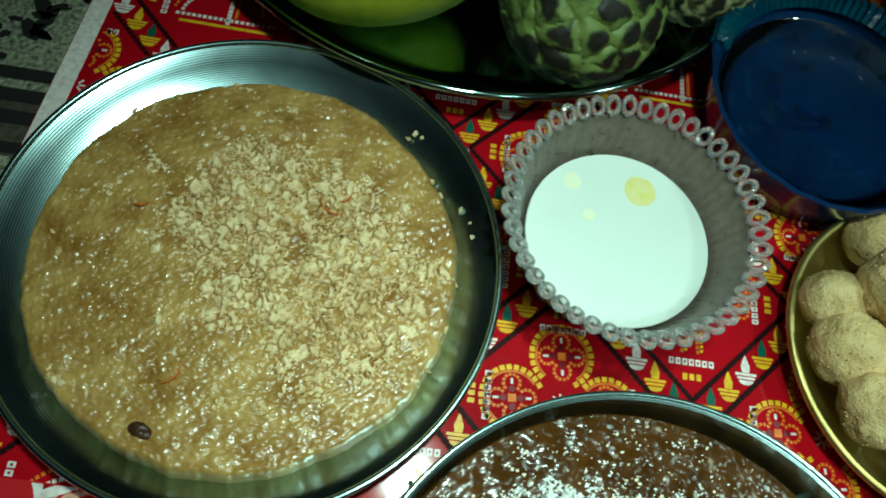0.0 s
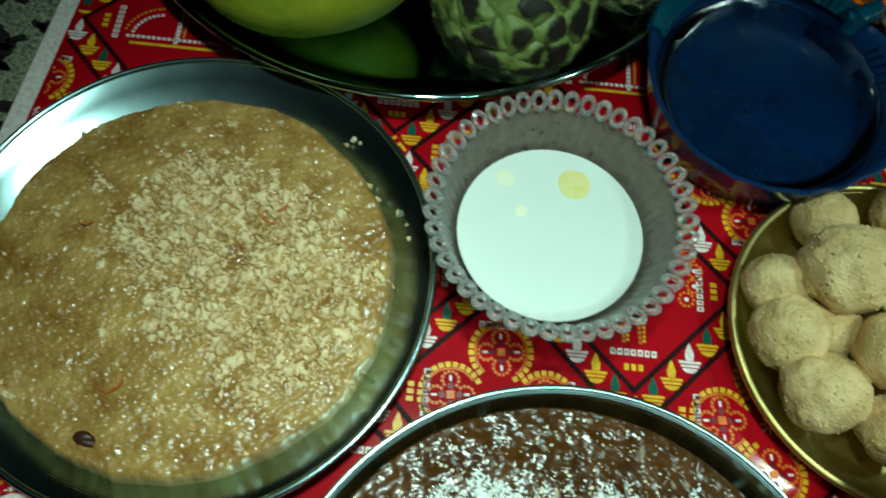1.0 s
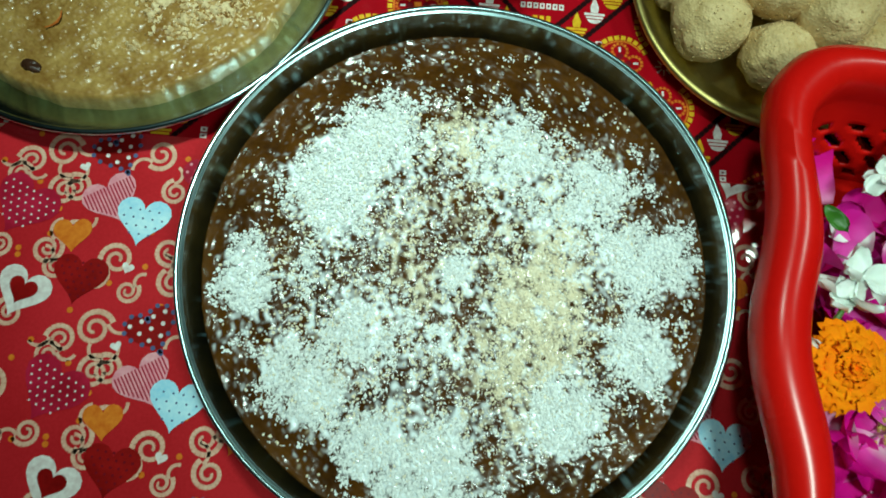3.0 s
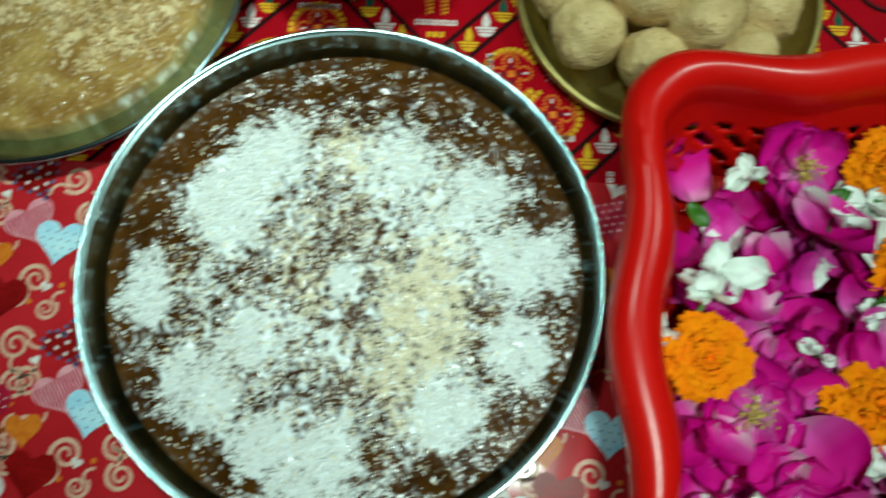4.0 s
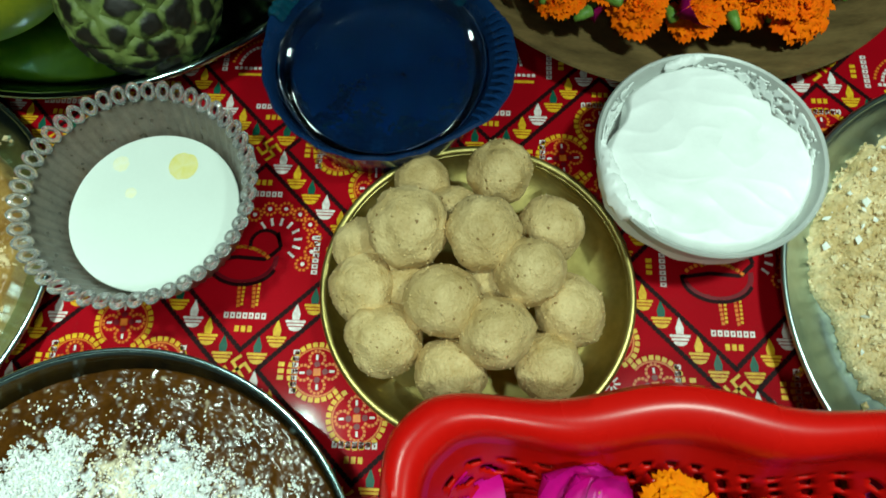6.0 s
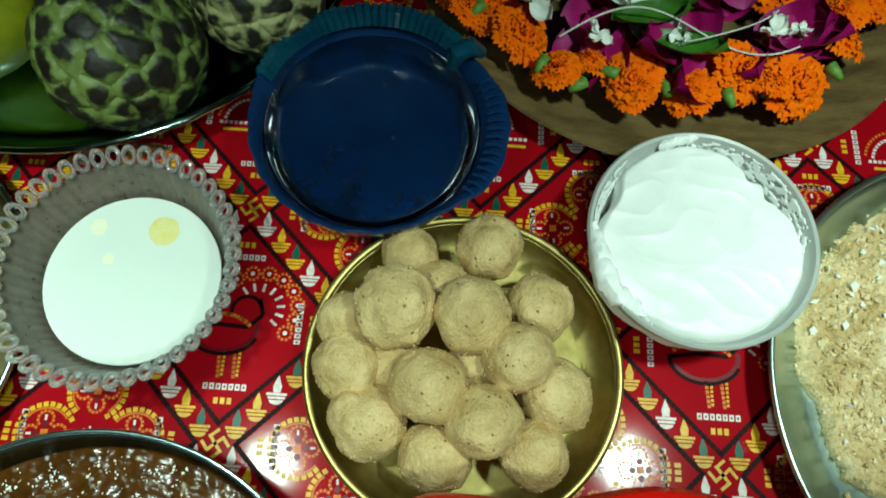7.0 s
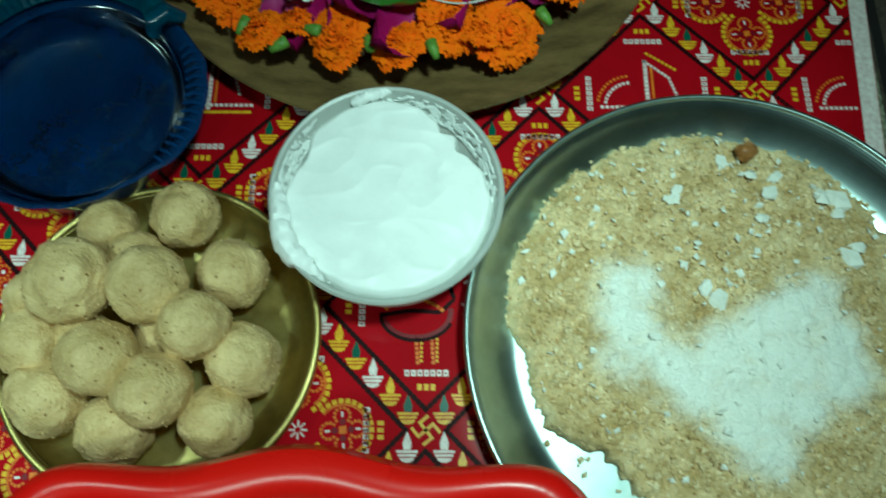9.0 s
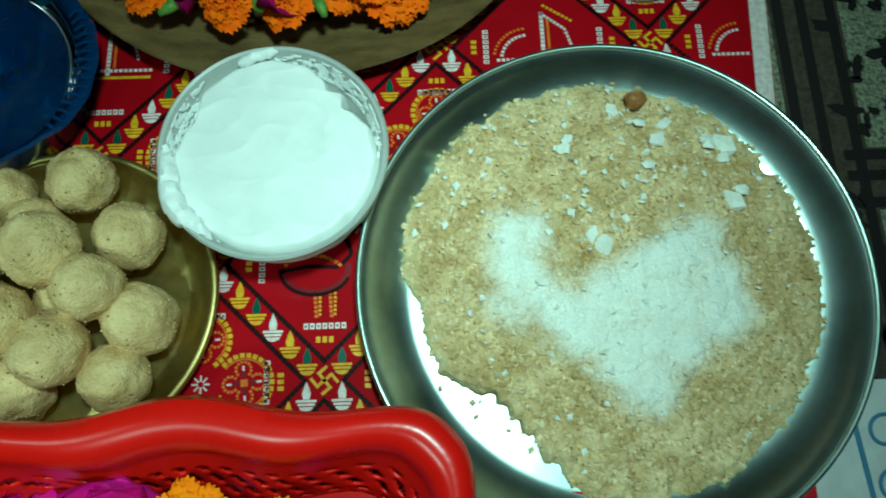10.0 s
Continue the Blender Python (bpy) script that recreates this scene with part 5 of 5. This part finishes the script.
def ring_mesh(profile, n=240, close=False):
    bm = bmesh.new()
    rows = [[bm.verts.new((x, y, z)) for x, y in basket_ring(d, n, w)] for d, z, w in profile]
    for a, b in zip(rows, rows[1:] + ([rows[0]] if close else [])):
        for i in range(n):
            j = (i + 1) % n
            bm.faces.new((a[i], a[j], b[j], b[i]))
    return bm, rows


bm, _ = ring_mesh([(d, z + 0.0045, w) for d, z, w in ((0.001, 0.050, 1), (0.0045, 0.056, 1), (0.0055, 0.064, 1), (0.0030, 0.071, 1), (-0.0025, 0.0745, 1), (-0.0090, 0.0745, 1), (-0.0150, 0.0715, 1), (-0.0185, 0.066, 1), (-0.0195, 0.058, 1), (-0.0205, 0.0545, 1),
                   (-0.0180, 0.0545, 1), (-0.0165, 0.062, 1), (-0.0135, 0.0690, 1), (-0.0080, 0.0715, 1), (-0.0030, 0.0715, 1), (0.0012, 0.068, 1), (0.0032, 0.062, 1), (0.0025, 0.056, 1))], close=True)
bmesh.ops.recalc_face_normals(bm, faces=bm.faces)
part("rim", bm, REDPLASTIC, basket, "thick rolled red rim")
bm, rows = ring_mesh([(-0.0190 - 0.027 * k / 24, 0.0605 - 0.0545 * k / 24, 1 - 0.6 * k / 24) for k in range(25)], 480)
holes = []
for k in range(7, 22):
    for i in range(480):
        u, w = (i + 4 * (k // 5)) % 8, k % 5
        if (w == 0 and u in (3, 4, 5)) or (w == 1 and u in (2, 3, 4, 5)) or (w == 2 and u in (1, 2, 3, 4)) or (w == 3 and u in (1, 2, 3)):
            holes += [f for f in rows[k][i].link_faces if rows[k + 1][(i + 1) % 480] in f.verts]
bmesh.ops.delete(bm, geom=list(set(holes)), context="FACES")
ob = part("wall", bm, REDPLASTIC, basket, "pierced red wall")
md = ob.modifiers.new("thickness", "SOLIDIFY")
md.thickness = 0.0018
bm = bmesh.new()
for z, flip in ((0.0070, False), (0.0, True)):
    vs = [bm.verts.new((x, y, z)) for x, y in basket_ring(-0.0455, 120, 0.4)]
    bm.faces.new(vs[::-1] if flip else vs)
bm.verts.ensure_lookup_table()
for i in range(120):
    j = (i + 1) % 120
    bm.faces.new((bm.verts[i], bm.verts[120 + i], bm.verts[120 + j], bm.verts[j]))
part("base", bm, REDPLASTIC, basket, smooth=False)

# loose rose petals heaped in the basket
PETALS = [petal_data("rose_petal", 0.032 + 0.003 * k, 0.0165 + 0.0015 * (k % 3), 0.24 + 0.05 * k, 0.06, k * 3.3, (MAGENTA, LILAC), 0.0 if k % 2 else 0.30) for k in range(5)]
PETALS += [petal_data("rose_petal", 0.030, 0.0155, 0.30, 0.08, 40 + k, (LILAC, WHITEPETAL), 0.22) for k in range(2)]
rnd = random.Random(77)
for k in range(290):
    wide = 1.16 if k < 110 else 1.0
    x, y = wide * rnd.uniform(-0.092, 0.094), wide * rnd.uniform(-0.098, 0.086)
    if max(abs(x), abs(y)) > 0.108:
        continue
    layer = 1.25 * k / 290
    z = 0.014 + 0.028 * layer - 0.008 * (max(abs(x), abs(y)) / 0.095) ** 3
    me = PETALS[rnd.choice((0, 1, 2, 3, 4, 1, 3, 1, 5, 6))]
    ob = new("rose_petal", me)
    ob.matrix_world = pose(BKX + x, BKY + y, z, rnd.uniform(-32, 32), rnd.uniform(-32, 14), rnd.uniform(0, 360)) @ Matrix.Scale(rnd.uniform(0.62, 1.05), 4)
    tagged(ob, "loose magenta rose petal in the red basket", "petal", "loose rose petals")


def stamens(parent, radius, seed):
    rng = np.random.default_rng(seed)
    pts = [(rng.normal(0, radius), rng.normal(0, radius), 0.005 + 0.005 * rng.random()) for _ in range(90)]
    return grains("stamen", pts, rng.uniform(0.0007, 0.0014, 90), 1.5, STAMEN, parent, "yellow stamens")


def rose(x, y, z, tilt, turn, scale, seed, group):
    top = new("rose")
    top.matrix_world = pose(x, y, z, tilt, 0.6 * tilt, turn) @ Matrix.Scale(scale, 4)
    tagged(top, "open magenta rose with a yellow middle", "flower", group)
    rnd = random.Random(seed)
    for ring, (n, pitch, s, z0) in enumerate(((6, -6, 1.0, 0.0), (5, -20, 0.72, 0.002))):
        for k in range(n):
            hang("petal", PETALS[rnd.choice((0, 2, 4, 5))], top, pose(0, 0, z0, 0, 0, 360 * k / n + 30 * ring + rnd.uniform(-10, 10)) @ pose(0.002, 0, 0, rnd.uniform(-12, 12), pitch + rnd.uniform(-8, 8), 0) @ Matrix.Scale(s * 0.8, 4))
    stamens(top, 0.0036, seed)
    hang("calyx", CALYX, top, pose(0, 0, -0.001) @ Matrix.Scale(0.5, 4), "green calyx")
    return top


CALYX = calyx_data(0.024, 1)
for k, (x, y, z, tilt, turn, s) in enumerate(((0.1278, -0.0890, 0.043, 14, 20, 1.0), (0.0990, -0.2110, 0.043, -14, 80, 0.95), (0.2120, -0.1990, 0.043, 12, 200, 0.9), (0.2420, -0.1600, 0.043, -15, 130, 0.9), (0.1140, -0.2560, 0.043, 10, 260, 0.9),
                                              (0.1900, -0.2560, 0.043, -12, 90, 0.9))):
    rose(x, y, z, tilt, turn, s, 50 + k, "roses in the basket")

GOLD = [marigold_data(0.0245, MARIYELLOW, k) for k in range(3)]
for k, (x, y, s, tilt) in enumerate(((0.1677, -0.0870, 0.86, 12), (0.2073, -0.0994, 0.90, -8), (0.1787, -0.1424, 1.18, 8), (0.0727, -0.1868, 0.95, -6), (0.1491, -0.2065, 0.98, 10), (0.2092, -0.1287, 1.0, 5))):
    top = empty("marigold", x, y, 0.0520 + 0.002 * (k % 2), "golden orange marigold head lying on rose petals", "flower", "marigolds in the basket")
    tagged(hang("petals", GOLD[k % 3], top, pose(0, 0, 0, tilt, -tilt * 0.5, 50 * k) @ Matrix.Scale(s, 4)), kind="stuff")
    hang("calyx", CALYX, top, pose(0, 0, 0, tilt, 0, 0) @ Matrix.Scale(0.7, 4), "green calyx")

WHITE_LONG = petal_data("white_petal", 0.018, 0.0066, 0.30, 0.16, 5, (WHITEPETAL,))


def jasmine(x, y, z, turn, tilt, s, seed, group, petals=5):
    rnd = random.Random(seed)
    top = new("jasmine")
    top.matrix_world = pose(x, y, z, tilt, -tilt, turn) @ Matrix.Scale(s, 4)
    tagged(top, "small white jasmine flower lying on petals", "flower", group)
    for k in range(petals):
        hang("petal", WHITE_LONG, top, pose(0, 0, 0, 0, 0, 360 * k / petals + rnd.uniform(-30, 30)) @ pose(0.001, 0, 0, rnd.uniform(-50, 50), rnd.uniform(-45, 10), 0) @ Matrix.Scale(rnd.uniform(0.7, 1.15), 4))
    part("tube", tube_along([(0, 0, 0), (0.003, 0.002, -0.005), (0.010, 0.004, -0.009)], 0.0016, 7), STALK if seed % 3 == 0 else WHITEPETAL, top)


for k, (x, y, s) in enumerate(((0.1491, -0.1190, 1.7), (0.1557, -0.1095, 0.8), (0.0811, -0.1461, 1.15), (0.0755, -0.1570, 0.9), (0.1446, -0.2286, 1.0), (0.1605, -0.2321, 0.8), (0.1903, -0.1888, 0.9), (0.0514, -0.1766, 0.7),
                               (0.0478, -0.2216, 0.7), (0.0986, -0.0945, 0.7), (0.1825, -0.1113, 0.8), (0.1538, -0.1644, 0.6), (0.1892, -0.2156, 0.9), (0.2226, -0.1881, 0.8), (0.0937, -0.2613, 0.9), (0.1271, -0.1836, 0.6))):
    jasmine(x, y, 0.053, 73 * k, (k % 5 - 2) * 14, s, k, "jasmine in the basket")
LEAFLET = petal_data("leaflet", 0.022, 0.0055, 0.12, 0.08, 9, (LEAF,))
for k, (x, y, r) in enumerate(((0.1347, -0.1076, 20), (0.1634, -0.0985, 250), (0.1405, -0.1314, 100), (0.1548, -0.1662, 60), (0.1940, -0.1936, 10), (0.0698, -0.1104, 300), (0.1252, -0.2083, 330), (0.2035, -0.2202, 140), (0.1768, -0.2431, 50),
                               (0.2178, -0.1699, 200))):
    ob = new("leaf", LEAFLET)
    ob.matrix_world = pose(x, y, 0.050, 12, -14, r) @ Matrix.Scale(0.75, 4)
    tagged(ob, "small green sepal among the petals", "leaf", "green bits in the basket")

# brown leaf plate with a marigold garland
FX, FY = 0.2028, 0.3405
leaf_plate = empty("leaf_plate", FX, FY, 0.0, "brown dried-leaf plate with a wide dull rim", "plate")
part("dish", lathe([(0, 0.004), (0.120, 0.004), (0.138, 0.007), (0.155, 0.015), (0.173, 0.0245), (0.1805, 0.0275), (0.1815, 0.0260), (0.175, 0.021), (0.157, 0.011), (0.140, 0.003), (0.124, 0.0), (0, 0.0)], 160,
                  lambda a, k: 1 + 0.008 * noise.noise(Vector((2 * math.cos(a), 2 * math.sin(a), 0)))), LEAFPLATE, leaf_plate)
garland = empty("marigold_garland", FX, FY, 0.0, "string of orange marigolds laid round the leaf plate", "garland")
HEADS = [marigold_data(0.0218, MARIGOLD, 10 + k) for k in range(4)]
GARLAND = ((0.0440, 0.2768), (0.0575, 0.2664), (0.0790, 0.2500), (0.0640, 0.2470), (0.0985, 0.2300), (0.1218, 0.2015), (0.1430, 0.2115), (0.1694, 0.1985), (0.2046, 0.1954), (0.2340, 0.2094), (0.2700, 0.2045), (0.2540, 0.2020),
           (0.3010, 0.2410), (0.3040, 0.2570), (0.3150, 0.2670), (0.3290, 0.2780), (0.2661, 0.2836))
for k, (x, y) in enumerate(GARLAND):
    a = math.degrees(math.atan2(y - FY, x - FX))
    s = (1.0, 1.06, 1.0, 0.82, 1.05, 0.86, 0.80, 0.98, 0.92, 1.08, 1.12, 0.70, 1.05, 0.90, 1.0, 1.05, 1.1)[k]
    at = pose(x - FX, y - FY + 0.009, 0.036 + 0.004 * (k % 2), 0, 0, a) @ pose(0, 0, 0, 18 * (-1) ** k, 24 - 6 * (k % 3), 40 * k)
    head = hang("marigold", CALYX, garland, at @ Matrix.Scale(0.6 * s, 4), "ruffled orange marigold head")
    tagged(hang("petals", HEADS[k % 4], head, Matrix.Scale(1 / 0.6, 4)), kind="stuff")
for x, y, r in ((0.1140, 0.2170, 150), (0.1577, 0.2089, 70), (0.1893, 0.1972, 20), (0.2242, 0.2017, 200), (0.1382, 0.2017, 120), (0.0740, 0.2548, 140), (0.2898, 0.2242, 220)):
    hang("calyx", CALYX, garland, pose(x - FX, y - FY, 0.045, 80, 0, r) @ Matrix.Scale(0.48, 4), "green marigold stalk")

PETAL_LONG = [petal_data("rose_petal", 0.042, 0.016, 0.35, 0.12, 60 + k, (DARKROSE, LILAC), 0.0) for k in range(3)]
rnd = random.Random(5)
for k, (x, y) in enumerate(((0.1307, 0.2440), (0.1242, 0.2557), (0.1400, 0.2332), (0.2005, 0.2296), (0.2144, 0.2332), (0.2330, 0.2350), (0.2488, 0.2440), (0.2581, 0.2386), (0.1865, 0.2350), (0.1744, 0.2494), (0.2237, 0.2557), (0.2405, 0.2647), (0.1633, 0.2305),
                            (0.1168, 0.2764), (0.2637, 0.2566), (0.2051, 0.2692), (0.2814, 0.2440), (0.1121, 0.2602), (0.1958, 0.2197), (0.2516, 0.2287), (0.1512, 0.2440), (0.2191, 0.2224))):
    ob = new("rose_petal", PETAL_LONG[k % 3])
    ob.matrix_world = pose(x, y, 0.030 + 0.004 * (k % 4), rnd.uniform(-30, 30), rnd.uniform(-35, 10), rnd.uniform(0, 360)) @ Matrix.Scale(rnd.uniform(0.8, 1.1), 4)
    tagged(ob, "dark magenta rose petal on the leaf plate", "petal", "petals on the leaf plate")
BIG_WHITE = petal_data("petal", 0.036, 0.0165, 0.35, 0.06, 71, (WHITEPETAL,))
lily = empty("white_bud", 0.170, 0.258, 0.040, "white flower bud wrapped in a green leaf", "flower")
for k, (r, p) in enumerate(((20, -10), (75, -14), (320, -12), (140, -10))):
    hang("petal", BIG_WHITE, lily, pose(0, 0, 0, 10 * (k - 1), p, r))
BIG_LEAF = petal_data("leaf", 0.050, 0.0125, 0.25, 0.04, 72, (LEAF,))
for x, y, r in ((-0.016, -0.018, 8), (0.004, -0.030, -12), (0.030, -0.005, 60)):
    hang("leaf", BIG_LEAF, lily, pose(x, y, 0.010, -20, -8, r), "glossy green leaf")
for k, (x, y, s) in enumerate(((0.1035, 0.2520, 0.9), (0.1160, 0.2660, 1.1), (0.1440, 0.2310, 0.6), (0.1960, 0.2300, 0.5), (0.2520, 0.2420, 0.6), (0.2695, 0.2420, 0.5))):
    jasmine(x, y, 0.052, 50 * k, (k % 3 - 1) * 20, s, 3 * k, "jasmine on the leaf plate")
thread = tagged(link("thread", tube_along([(0.120 + 0.145 * t, 0.222 + 0.018 * math.sin(5 * t) + 0.022 * t * t, 0.060 + 0.006 * math.sin(6 * t)) for t in [i / 30 for i in range(31)]], 0.0006, 6), THREAD),
                "loose white garland thread across the petals", "thread")
tagged(link("thread", tube_along([(0.196 + 0.06 * t, 0.224 + 0.030 * t * t, 0.060 + 0.005 * math.sin(4 * t)) for t in [i / 20 for i in range(21)]], 0.0005, 6), THREAD),
       "loose white garland thread across the petals", "thread")
